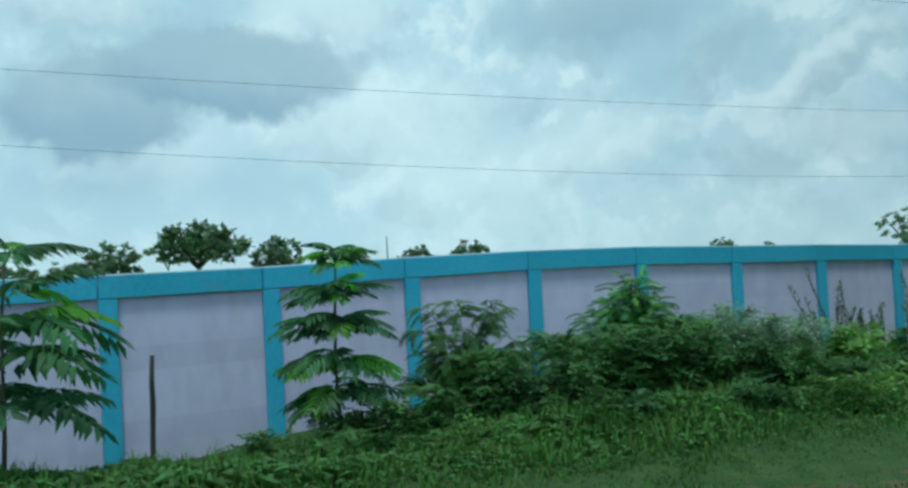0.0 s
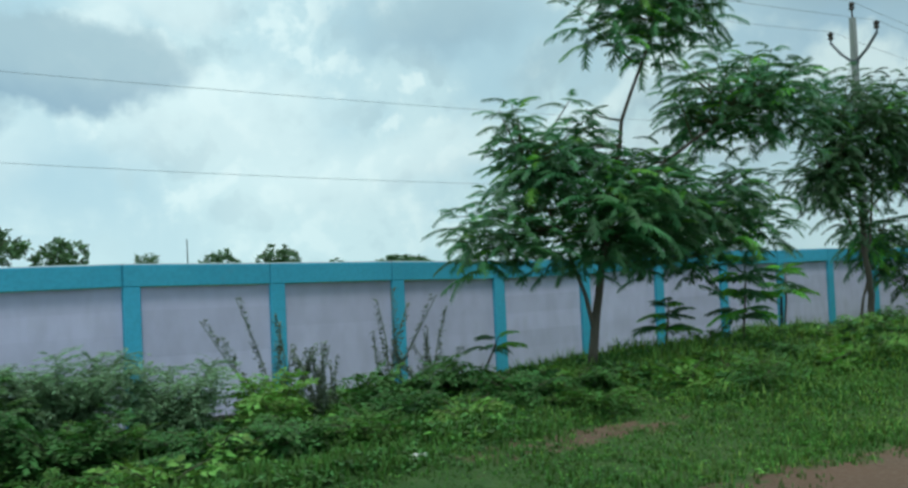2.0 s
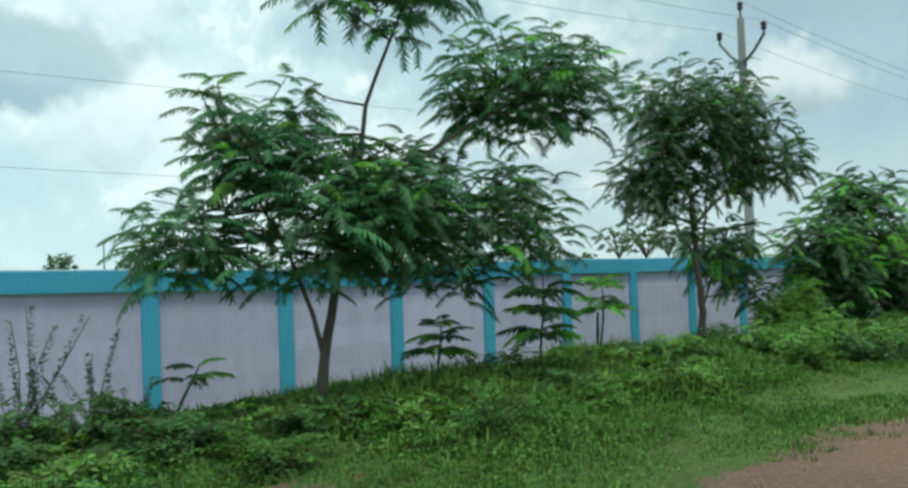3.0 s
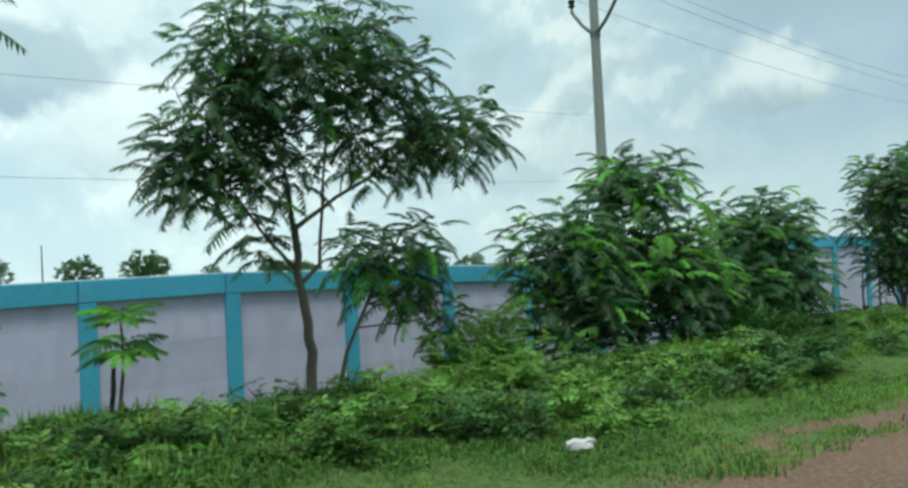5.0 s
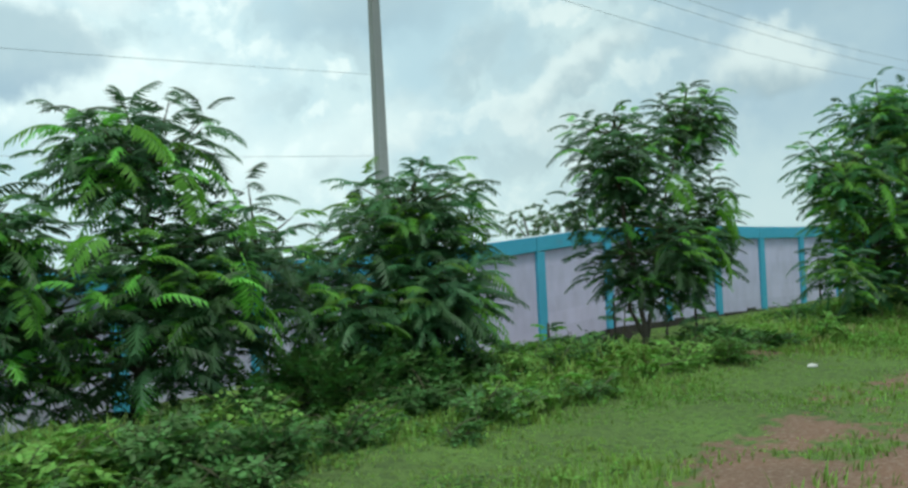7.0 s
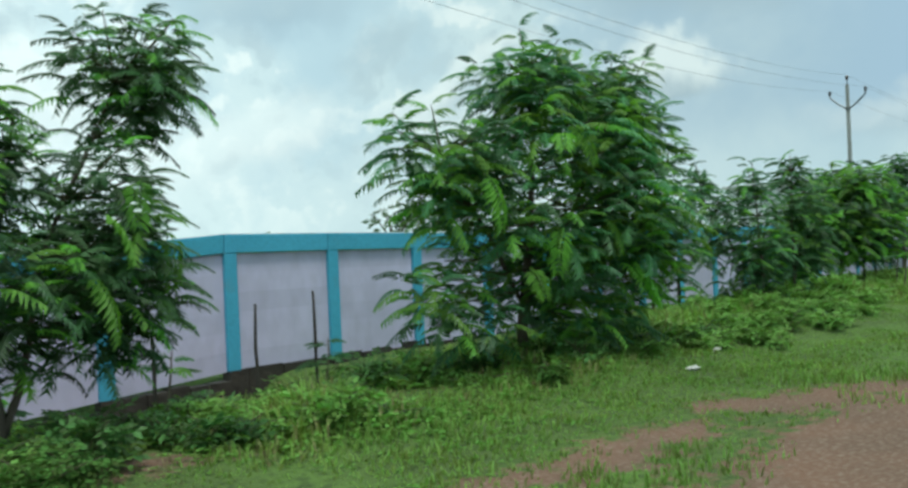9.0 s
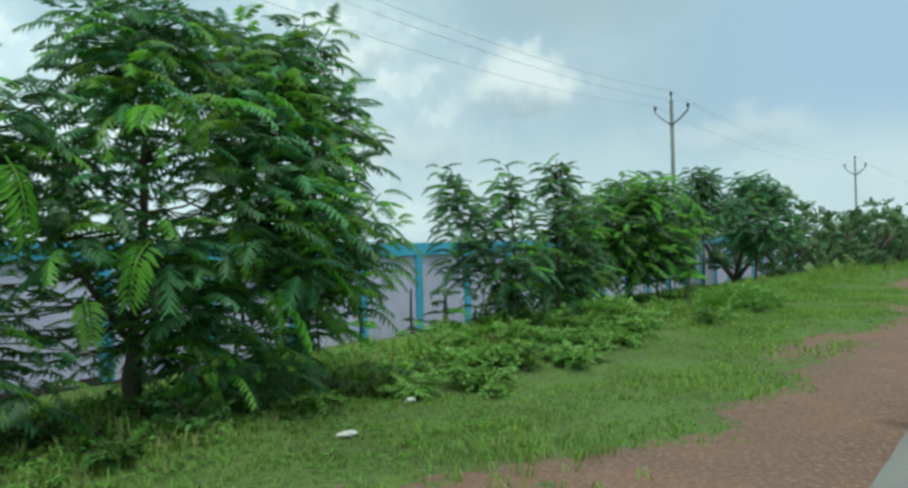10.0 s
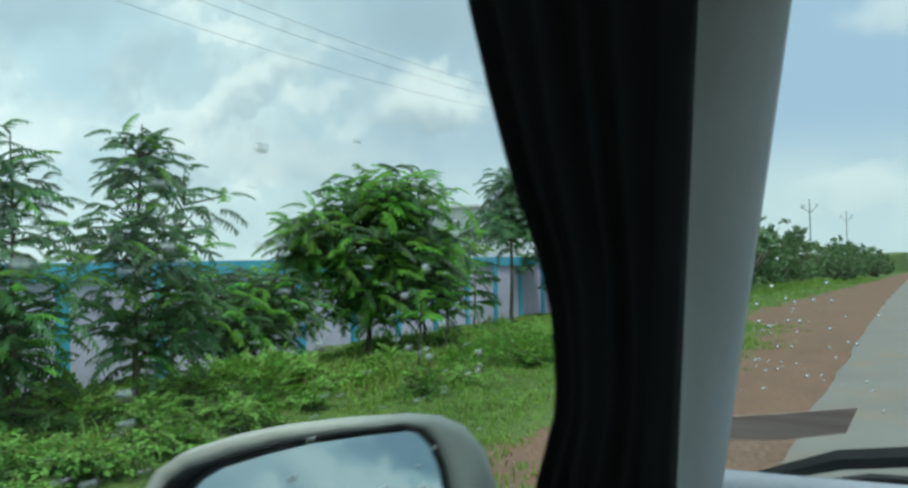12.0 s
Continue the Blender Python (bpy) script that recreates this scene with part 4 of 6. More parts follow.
feather_tree(17.22, 7.07,
             [([(0, 0, 0), (0.05, 0, 0.5), (0.0, 0, 0.9), (-0.05, 0, 1.25), (-0.08, 0, 1.7)], 0.055, 0.035),
              ([(-0.08, 0, 1.65), (0.4, 0, 1.95), (0.9, 0, 2.2), (1.7, 0.1, 2.8)], 0.025, 0.008),
              ([(-0.08, 0, 1.65), (-0.15, 0, 2.2), (-0.45, 0.1, 3.0)], 0.028, 0.008),
              ([(-0.02, 0, 1.15), (0.2, 0.05, 1.3), (0.26, 0, 2.1), (0.4, 0, 3.2)], 0.024, 0.008),
              ([(-0.05, 0, 1.25), (-0.35, 0, 1.55), (-0.9, 0, 2.3)], 0.022, 0.008)],
             [(0.2, 0, 3.35, 1.2, 0.9, 0.55, 1.0), (1.75, 0, 2.85, 0.6, 0.6, 0.3, 0.3), (-0.85, 0, 2.75, 0.45, 0.5, 0.5, 0.3),
              (-0.55, 0, 1.9, 0.25, 0.3, 0.25, 0.06), (-0.4, 0, 2.45, 0.35, 0.4, 0.35, 0.2), (0.95, 0, 2.65, 0.5, 0.5, 0.3, 0.22), (-1.0, 0, 2.35, 0.3, 0.4, 0.3, 0.14)],
             "tall forked roadside tree with an airy feathery crown", 17, tips=92, per_tip=8, single=100, young=0.05, size=0.82, hang=0.4)

feather_tree(17.85, 7.6,
             [([(0, 0, 0), (0.15, 0, 0.5), (0.55, 0, 1.2), (0.95, 0, 1.75)], 0.028, 0.010)],
             [(0.85, 0, 1.55, 0.6, 0.5, 0.35, 1.0), (1.4, 0, 1.1, 0.35, 0.4, 0.25, 0.3)],
             "small leaning roadside tree with drooping feathery leaves", 18, tips=20, per_tip=7, single=40, young=0.15, size=0.9, hang=0.55)

tree_b = feather_tree(22.6, 7.45,
             [([(0, 0, 0), (0.05, 0, 0.6), (0.1, 0, 1.3), (0.2, 0, 2.2)], 0.06, 0.015),
              ([(0.05, 0, 0.5), (-0.6, 0, 1.1), (-1.2, 0, 1.7)], 0.03, 0.01), ([(0.05, 0, 0.6), (0.8, 0, 1.2), (1.2, 0, 1.6)], 0.03, 0.01)],
             [(0.0, 0, 1.25, 1.15, 1.0, 0.75, 1.0), (0.15, 0, 2.5, 0.7, 0.7, 0.4, 0.45), (-1.45, 0, 1.8, 0.75, 0.6, 0.40, 0.4), (-1.3, -0.1, 0.95, 0.7, 0.6, 0.5, 0.4), (0.9, -0.1, 1.5, 0.9, 0.8, 0.6, 0.4)],
             LUSH, 22, tips=118, per_tip=8, single=150, young=0.2, broad=True)
feather_tree(25.4, 7.35,
             [([(0, 0, 0), (0.0, 0, 0.6), (0.1, 0, 1.2), (0.1, 0, 1.8)], 0.05, 0.014), ([(0, 0, 0.4), (0.4, 0, 1.0), (0.7, 0, 1.3)], 0.03, 0.01)],
             [(-0.2, 0, 1.1, 1.0, 1.0, 0.65, 1.0), (0.2, 0, 1.95, 0.6, 0.7, 0.3, 0.45), (0.35, 0, 0.9, 0.5, 0.7, 0.4, 0.3)],
             LUSH, 25, tips=86, per_tip=8, single=120, young=0.22, broad=True)

tree_c = feather_tree(28.03, 6.25,
             [([(0, 0, 0), (0.0, 0, 0.3), (-0.1, 0, 0.8), (-0.3, 0, 1.8), (-0.4, 0, 2.5)], 0.04, 0.010),
              ([(0, 0, 0.1), (0.15, 0, 0.5), (0.3, 0, 1.3), (0.9, 0, 2.6)], 0.035, 0.010), ([(0, 0, 0.15), (-0.12, 0.1, 0.5), (0.1, 0.2, 1.4), (0.2, 0.1, 2.3)], 0.03, 0.010)],
             [(0.15, 0, 1.55, 0.85, 0.85, 0.75, 1.1), (-0.4, 0, 2.40, 0.55, 0.55, 0.3, 0.35), (1.02, 0, 2.78, 0.4, 0.45, 0.35, 0.35), (0.75, 0, 1.2, 0.5, 0.55, 0.4, 0.3)],
             "multi-stemmed roadside tree with feathery leaves down to the grass", 28, tips=112, per_tip=8, single=130, young=0.14, size=0.76)

tree_d = feather_tree(33.2, 5.95,
             [([(0, 0, 0), (0.05, 0, 0.5), (0.1, -0.1, 1.2), (0.1, -0.2, 2.4), (0.1, -0.2, 3.0)], 0.065, 0.014),
              ([(0.12, 0.1, 0), (0.2, 0.05, 0.6), (0.8, -0.2, 1.6), (1.7, -0.3, 2.9)], 0.05, 0.012),
              ([(0.05, 0, 0.6), (-0.6, -0.1, 1.4), (-1.3, -0.2, 2.1)], 0.03, 0.01), ([(0.3, 0, 0.8), (1.3, -0.3, 1.2), (2.1, -0.4, 1.4)], 0.03, 0.01)],
             [(0.4, -0.3, 1.9, 1.55, 1.1, 1.05, 1.3), (-1.3, -0.2, 2.2, 0.6, 0.5, 0.4, 0.25), (1.4, -0.3, 3.05, 0.65, 0.6, 0.35, 0.4), (0.0, -0.2, 3.1, 0.5, 0.5, 0.35, 0.25),
              (-1.2, -0.3, 0.9, 0.5, 0.5, 0.25, 0.15), (1.75, -0.4, 1.5, 0.55, 0.7, 0.7, 0.45), (0.7, -0.2, 0.7, 1.0, 0.8, 0.35, 0.35), (1.9, -0.3, 2.5, 0.4, 0.5, 0.4, 0.2)],
             "large bushy roadside tree with layered feathery leaves", 33, tips=185, per_tip=8, single=290, young=0.38, size=0.92, broad=True)

bright_leaves(tree_b, [(22.0, 6.5, 1.5), (22.7, 6.4, 1.9), (23.2, 6.5, 1.2), (21.6, 6.7, 1.1), (22.4, 6.5, 2.3)], 1)
bright_leaves(tree_c, [(28.5, 5.4, 1.5), (28.4, 5.4, 1.1), (28.7, 5.5, 1.75), (27.7, 5.5, 1.9), (29.0, 5.6, 1.3)], 2)
bright_leaves(tree_d, [(32.2, 4.9, 0.95), (32.6, 4.9, 1.3), (33.4, 4.8, 1.4), (33.8, 4.8, 0.9), (32.7, 4.9, 2.3), (33.3, 4.8, 2.4), (33.9, 4.9, 2.5), (34.4, 5.0, 1.2), (33.0, 4.9, 2.35), (34.2, 4.9, 1.9), (31.9, 5.1, 1.8),
                       (34.9, 5.2, 1.6), (34.6, 5.1, 0.8), (34.8, 5.2, 2.2), (35.1, 5.4, 1.2), (34.4, 5.0, 2.0), (34.7, 5.1, 1.0), (35.0, 5.3, 1.9), (34.2, 4.9, 1.5), (34.9, 5.3, 0.7), (35.2, 5.5, 2.4)], 3)

THIN = "thin upright roadside tree with tiers of feathery leaves"
feather_tree(39.25, 5.9, [([(0, 0, 0), (0.02, 0, 0.7), (0.08, 0.08, 1.5), (0.12, 0.15, 2.35)], 0.032, 0.006), ([(0.0, 0, 0.25), (0.1, 0.5, 1.0), (0.22, 1.05, 1.8), (0.27, 1.2, 2.42)], 0.026, 0.006)],
             [(0.12, 0.15, 1.35, 0.42, 0.40, 0.70, 1.0), (0.12, 0.15, 2.20, 0.14, 0.14, 0.20, 0.25), (0.22, 1.0, 1.60, 0.42, 0.40, 0.60, 0.9), (0.27, 1.2, 2.26, 0.16, 0.16, 0.20, 0.25),
              (0.05, 0.4, 0.70, 0.50, 0.45, 0.30, 0.4)], "thin roadside tree of two upright stems with tiers of feathery leaves", 39, tips=44, per_tip=7, single=90, young=0.15, size=0.82)
feather_tree(40.35, 5.85, [([(0, 0, 0), (0.02, 0, 0.8), (0.06, 0, 1.7), (0.16, 0.04, 2.58)], 0.03, 0.006), ([(0.0, 0, 0.4), (0.35, 0, 1.1), (0.6, 0, 1.9)], 0.018, 0.005)],
             [(0.08, 0, 1.45, 0.45, 0.42, 0.70, 1.0), (0.16, 0.04, 2.52, 0.13, 0.13, 0.24, 0.32), (0.40, 0.1, 0.75, 0.50, 0.45, 0.35, 0.4), (0.62, 0, 2.0, 0.28, 0.28, 0.15, 0.15)],
             THIN, 40, tips=32, per_tip=7, single=80, young=0.15, size=0.82)
feather_tree(42.6, 7.0, [([(0, 0, 0), (0.05, 0, 0.6), (0.1, 0, 1.2)], 0.025, 0.008), ([(0, 0, 0.2), (0.4, 0, 0.7), (0.8, 0, 1.1)], 0.02, 0.006)],
             [(0.2, 0, 1.0, 0.8, 0.6, 0.4, 1.0), (0.9, 0, 1.0, 0.5, 0.5, 0.35, 0.5)], "low roadside tree with feathery leaves", 42, tips=52, per_tip=7, single=50, young=0.3, size=0.85)
sapling(43.95, 5.15, 1.0, 14, 0.6, 16, "young planted tree with a bare thin stem", (0.0, 0), 0.6, 0.6)
sapling(46.0, 5.9, 0.95, 14, 0.6, 17, "young planted tree with a bare thin stem", (0.0, 0), 0.6, 0.6)
tree_e = feather_tree(45.5, 6.9, [([(0, 0, 0), (0.05, 0, 0.6), (0.15, 0, 1.2), (0.5, 0, 2.1)], 0.045, 0.01), ([(0.03, 0, 0.5), (-0.5, 0, 1.0), (-0.9, 0, 1.5)], 0.025, 0.008),
                         ([(0.1, 0, 0.9), (0.8, 0, 1.4), (1.5, 0, 1.7)], 0.025, 0.008)],
             [(0.3, 0, 1.70, 1.75, 1.2, 0.38, 1.1), (0.4, -0.1, 2.50, 1.2, 0.85, 0.18, 0.55), (-0.9, 0.3, 1.95, 0.5, 0.5, 0.15, 0.2), (0.4, 0, 1.15, 1.25, 0.9, 0.28, 0.55), (1.9, 0, 1.5, 0.7, 0.6, 0.3, 0.3)],
             LUSH, 45, tips=120, per_tip=8, single=150, young=0.55, size=1.05, broad=True)
bright_leaves(tree_e, [(44.6, 5.9, 1.9), (45.2, 5.8, 1.5), (45.8, 5.8, 2.2), (46.4, 5.9, 1.6), (44.9, 5.9, 1.2), (46.9, 5.9, 2.0)], 4)
feather_tree(51.4, 7.3, [([(0, 0, 0), (0.05, 0, 1.0), (0.1, 0, 2.2), (0.05, 0, 3.2)], 0.05, 0.008)],
             [(0.1, 0, 2.35, 0.95, 0.8, 0.35, 1.0), (0.0, 0, 3.0, 0.40, 0.4, 0.30, 0.45)], DARK, 51, tips=34, per_tip=7, single=40, young=0.05)
sapling(50.9, 7.9, 1.7, 34, 0.95, 18, "young planted tree with a thin stem and tiers of feathery leaves", (0.05, 0), 0.2, 0.3, 6)
feather_tree(57.5, 7.6, [([(0, 0, 0), (0.05, 0, 1.0), (0.1, 0, 2.6)], 0.06, 0.012)],
             [(0.2, 0, 2.1, 1.8, 1.2, 0.9, 1.0), (0.4, 0, 3.2, 1.0, 0.9, 0.35, 0.4)], DARK, 57, tips=75, per_tip=8, single=0, young=0.03, size=1.1)

# young planted trees
YOUNG = "young planted tree with a thin stem and tiers of feathery leaves"
sapling(-0.85, 7.0, 1.78, 36, 1.35, 1, YOUNG, (0.1, 0), 0.12, 0.3, 5)
sapling(1.66, 7.03, 1.66, 84, 0.86, 2, YOUNG, (0.02, 0), 0.3, 0.2, 5)
sapling(12.74, 7.15, 0.72, 26, 0.62, 3, YOUNG, (0.02, 0), 0.4, 0.45)
sapling(14.18, 7.08, 1.22, 40, 0.82, 4, YOUNG, (0.03, 0), 0.5, 0.3)
sapling(15.63, 7.45, 1.0, 24, 0.75, 5, "young planted tree with a thin stem propped on two sticks", (0.03, 0), 0.6, 0.5)
sapling(20.75, 7.6, 1.25, 14, 0.6, 6, YOUNG, (-0.05, 0), 0.9, 0.3)
sapling(27.45, 8.55, 0.55, 8, 0.6, 7, YOUNG, (0.02, 0), 0.7, 0.5)
sapling(28.75, 8.5, 0.6, 9, 0.6, 8, YOUNG, (0.02, 0), 0.3, 0.4)
sapling(30.5, 8.55, 0.8, 7, 0.62, 9, YOUNG, (0.02, 0), 0.2, 0.6)
sapling(32.6, 8.55, 0.7, 7, 0.62, 10, YOUNG, (0.02, 0), 0.2, 0.5)
sapling(39.15, 8.55, 0.65, 8, 0.7, 12, YOUNG, (0.02, 0), 0.3, 0.5)
sapling(40.5, 8.6, 0.42, 8, 0.65, 13, YOUNG, (0.02, 0), 0.3, 0.4)
sapling(41.25, 8.5, 0.85, 11, 0.7, 14, YOUNG, (0.02, 0), 0.3, 0.4)
sapling(9.9, 7.2, 0.5, 7, 0.6, 15, YOUNG, (0.25, 0), 0.2, 0.6)


def stake(x, y, h, lean, seed, label="dark weathered wooden stake stuck in the grass"):
    r = random.Random(seed)
    z0 = height(x, y)
    g = Geo()
    pts = [(x + lean * t * h + r.uniform(-0.008, 0.008), y + r.uniform(-0.008, 0.008), z0 - 0.08 + (h + 0.08) * t) for t in (0, .2, .4, .6, .8, 1)]
    g.tube(pts, [0.022, 0.021, 0.020, 0.022, 0.019, 0.016], 6)
    tagged(new("stake", g.mesh("stake", M["stake"], True)), label, "stake", "tree stakes")


for i, (x, y, h, ln) in enumerate(((0.18, 7.0, 0.88, 0.02), (27.34, 8.55, 1.02, -0.02), (30.36, 8.6, 1.0, 0.0), (31.60, 8.55, 1.2, 0.0), (32.50, 8.6, 1.32, -0.02),
                                   (38.2, 8.55, 0.72, -0.05), (39.08, 8.5, 0.88, -0.02), (40.36, 8.55, 0.92, 0.05), (41.32, 8.5, 0.7, 0.0), (28.78, 8.5, 0.6, 0.02),
                                   (36.6, 8.5, 1.0, 0.0), (37.5, 8.55, 0.8, 0.0), (47.3, 7.0, 1.0, -0.03), (48.15, 7.0, 0.9, -0.15), (15.55, 7.47, 0.55, 0.1))):
    stake(x, y, h, ln, i)


# ------------------------------------------------------------------ shrubs and weeds
GREEN = "ragged green shrub of arching canes with drooping leaves"
arching_shrub(3.0, 7.2, [(-0.55, 0.0, 0.88, 0.8), (-0.40, 0.1, 1.08, 0.6), (-0.15, 0.1, 1.14, 0.5), (0.10, -0.1, 1.10, 0.5), (0.40, 0.0, 1.0, 0.7), (-0.35, -0.2, 0.6, 0.6), (0.6, 0.1, 0.7, 0.8)]
              + cane_fan(1, 8, 0.55, 0.35, 0.3, 0.75), GREEN, 31, "shrub_fern", WIDE_A, 0.55, 0.085, 3)
arching_shrub(4.0, 7.1, cane_fan(2, 9, 0.5, 0.4, 0.35, 0.72), "low ragged green shrub below taller ones", 32, "shrub_fern", WIDE_A, 0.48, 0.085, 3)
feather_tree(4.75, 7.3, [([(0, 0, 0), (0.05, 0, 0.4), (0.12, 0, 1.0)], 0.02, 0.006)],
             [(0, 0, 0.45, 0.70, 0.45, 0.28, 0.9), (0.1, 0, 0.82, 0.46, 0.34, 0.22, 0.7), (0.14, 0, 1.10, 0.20, 0.16, 0.12, 0.25)],
             "cone-shaped green shrub with feathery leaves", 33, tips=76, per_tip=7, single=70, young=0.3, size=0.58, name="shrub", group="roadside shrubs")
arching_shrub(5.0, 6.9, cane_fan(3, 9, 0.5, 0.35, 0.3, 0.62), "low ragged green shrub beside a cone-shaped one", 34, "shrub_fern", WIDE_A, 0.48, 0.085, 3)
arching_shrub(5.9, 7.2, cane_fan(4, 16, 0.55, 0.4, 0.5, 0.88, 0.2), "pale green thicket of thin stems and small leaves", 35, "shrub_pale", TINY_A, 1.25, 0.04, 6)
arching_shrub(6.7, 7.1, cane_fan(5, 12, 0.45, 0.4, 0.35, 0.75, 0.2), "pale green thicket of thin stems and small leaves", 36, "shrub_pale", TINY_A, 1.25, 0.04, 6)
arching_shrub(7.45, 6.7, cane_fan(6, 8, 0.3, 0.3, 0.3, 0.6), "small bright green leafy shrub", 37, "herb", None, 0.9, 0.06, 3)
arching_shrub(8.6, 6.8, cane_fan(7, 9, 0.45, 0.3, 0.25, 0.5), "low dark green leafy shrub", 38, "shrub", None, 0.9, 0.06, 3)
arching_shrub(9.6, 6.9, cane_fan(8, 7, 0.4, 0.3, 0.15, 0.4), "low dark green leafy shrub", 39, "shrub", None, 0.8, 0.06, 3)
arching_shrub(1.75, 6.9, cane_fan(9, 8, 0.4, 0.3, 0.2, 0.42), "low green shrub round a young tree", 40, "shrub", None, 0.85, 0.06, 3)
arching_shrub(0.9, 7.0, cane_fan(10, 5, 0.3, 0.25, 0.12, 0.26), "small low green shrub in the grass", 41, "shrub", None, 0.75, 0.07, 3)
DARKLOW = "dark ragged undergrowth in front of taller shrubs"
for i, (x, y, w, h, n) in enumerate(((2.3, 6.5, 0.4, 0.46, 8), (2.9, 6.2, 0.45, 0.66, 10), (3.6, 6.1, 0.5, 0.74, 11), (4.3, 6.2, 0.5, 0.66, 11), (5.0, 6.2, 0.5, 0.70, 11), (5.7, 6.0, 0.5, 0.5, 9), (3.3, 5.5, 0.4, 0.3, 7), (4.6, 5.4, 0.4, 0.3, 7),
                                     (6.5, 5.9, 0.5, 0.36, 8), (7.3, 5.9, 0.4, 0.30, 7), (8.3, 6.1, 0.4, 0.34, 7), (1.5, 6.2, 0.4, 0.26, 7), (9.4, 6.0, 0.4, 0.3, 7), (10.6, 6.1, 0.4, 0.26, 6),
                                     (13.4, 5.9, 0.5, 0.30, 7), (15.2, 6.1, 0.5, 0.32, 7), (16.8, 5.9, 0.4, 0.26, 6))):
    arching_shrub(x, y, cane_fan(300 + i, n, w, 0.3, h * 0.45, h), DARKLOW if x < 7 else "low dark leafy weed clump in rough grass", 400 + i, "shrub", None, 0.8, 0.055, 3)
for i, (x, y, w, h) in enumerate(((6.1, 6.5, 0.5, 0.4), (5.4, 5.3, 0.4, 0.26), (7.9, 5.6, 0.4, 0.22), (2.4, 5.6, 0.4, 0.2), (9.9, 5.5, 0.4, 0.2), (11.9, 5.6, 0.4, 0.24), (14.3, 5.4, 0.4, 0.2))):
    arching_shrub(x, y, cane_fan(340 + i, 7, w, 0.3, h * 0.5, h), "low green undergrowth with small dull leaves", 440 + i, "rank_grass", TINY_A, 1.8, 0.06, 3)
for i, (x, y, w, h) in enumerate(((26.0, 6.1, 0.6, 0.34), (26.9, 6.7, 0.6, 0.36), (27.2, 7.6, 0.5, 0.32), (25.3, 6.3, 0.6, 0.36), (26.3, 7.6, 0.5, 0.36), (27.6, 8.6, 0.4, 0.3), (28.6, 8.7, 0.3, 0.3), (24.4, 5.9, 0.5, 0.28),
                                  (27.0, 5.9, 0.5, 0.26))):
    arching_shrub(x, y, cane_fan(380 + i, 8, w, 0.35, h * 0.5, h), "leafy green herb clump on the grass verge", 480 + i, "shrub" if i % 2 else "herb", None, 0.7, 0.06, 3)
CLIMB = "yellow-green leafy weed thicket in rough grass"
for i, (x, y, w, h) in enumerate(((18.9, 6.9, 0.35, 0.75), (19.4, 6.9, 0.3, 1.0), (19.9, 6.9, 0.4, 0.6), (18.4, 6.4, 0.4, 0.4), (19.2, 6.3, 0.4, 0.5))):
    arching_shrub(x, y, cane_fan(370 + i, 8, w, 0.3, h * 0.5, h), CLIMB, 470 + i, "herb", TINY_A if i % 2 else None, 1.7 if i % 2 else 0.75, 0.06, 3)
for i, (x, y, h) in enumerate(((19.5, 5.8, 0.24), (20.2, 5.9, 0.32), (20.9, 6.0, 0.28), (20.1, 5.4, 0.2))):
    arching_shrub(x, y, cane_fan(360 + i, 7, 0.45, 0.3, h * 0.5, h), "sprawling green herb clump in the grass", 460 + i, "herb", None, 0.7, 0.07, 3)
shrub(24.0, 6.6, [(0, 0, 0.15, 1.3, 0.6, 0.25, 1.0)], "low shaded undergrowth below bushy trees", 43, 120, 5, SPRIG_A, "shrub")
shrub(41.8, 5.9, [(0, 0, 0.1, 1.2, 0.6, 0.18, 1.0), (-2.2, 0.2, 0.1, 1.0, 0.6, 0.18, 1.0)], "leafy green undergrowth below thin trees", 40, 200, 5, SPRIG_A, "herb")
for i, (x, y, w, h, tiny) in enumerate(((19.6, 5.2, 0.5, 0.14, 0), (22.0, 5.3, 0.6, 0.16, 1), (25.2, 5.4, 0.6, 0.2, 0), (26.7, 5.2, 0.5, 0.14, 0), (27.5, 5.5, 0.5, 0.18, 1), (29.2, 5.3, 0.5, 0.12, 0),
                                        (30.4, 5.7, 0.6, 0.18, 0), (31.9, 5.4, 0.5, 0.12, 1), (35.9, 5.2, 0.5, 0.12, 1), (37.6, 5.5, 0.6, 0.2, 0), (38.8, 5.1, 0.5, 0.14, 1), (43.5, 5.3, 0.8, 0.22, 1), (48.5, 6.0, 0.9, 0.22, 1))):
    arching_shrub(x, y, cane_fan(200 + i, 6, w, 0.3, h * 0.5, h), "low clump of bright green roadside herbs", 950 + i, "herb", TINY_A if tiny else SPRIG_A, 1.6 if tiny else 0.7, 0.08, 3)
shrub(46.5, 5.0, [(0, 0, 0.08, 2.0, 0.6, 0.16, 1.0)], "low green herbs beside a dirt track", 45, 120, 5, TINY_A, "herb", scale=1.6)


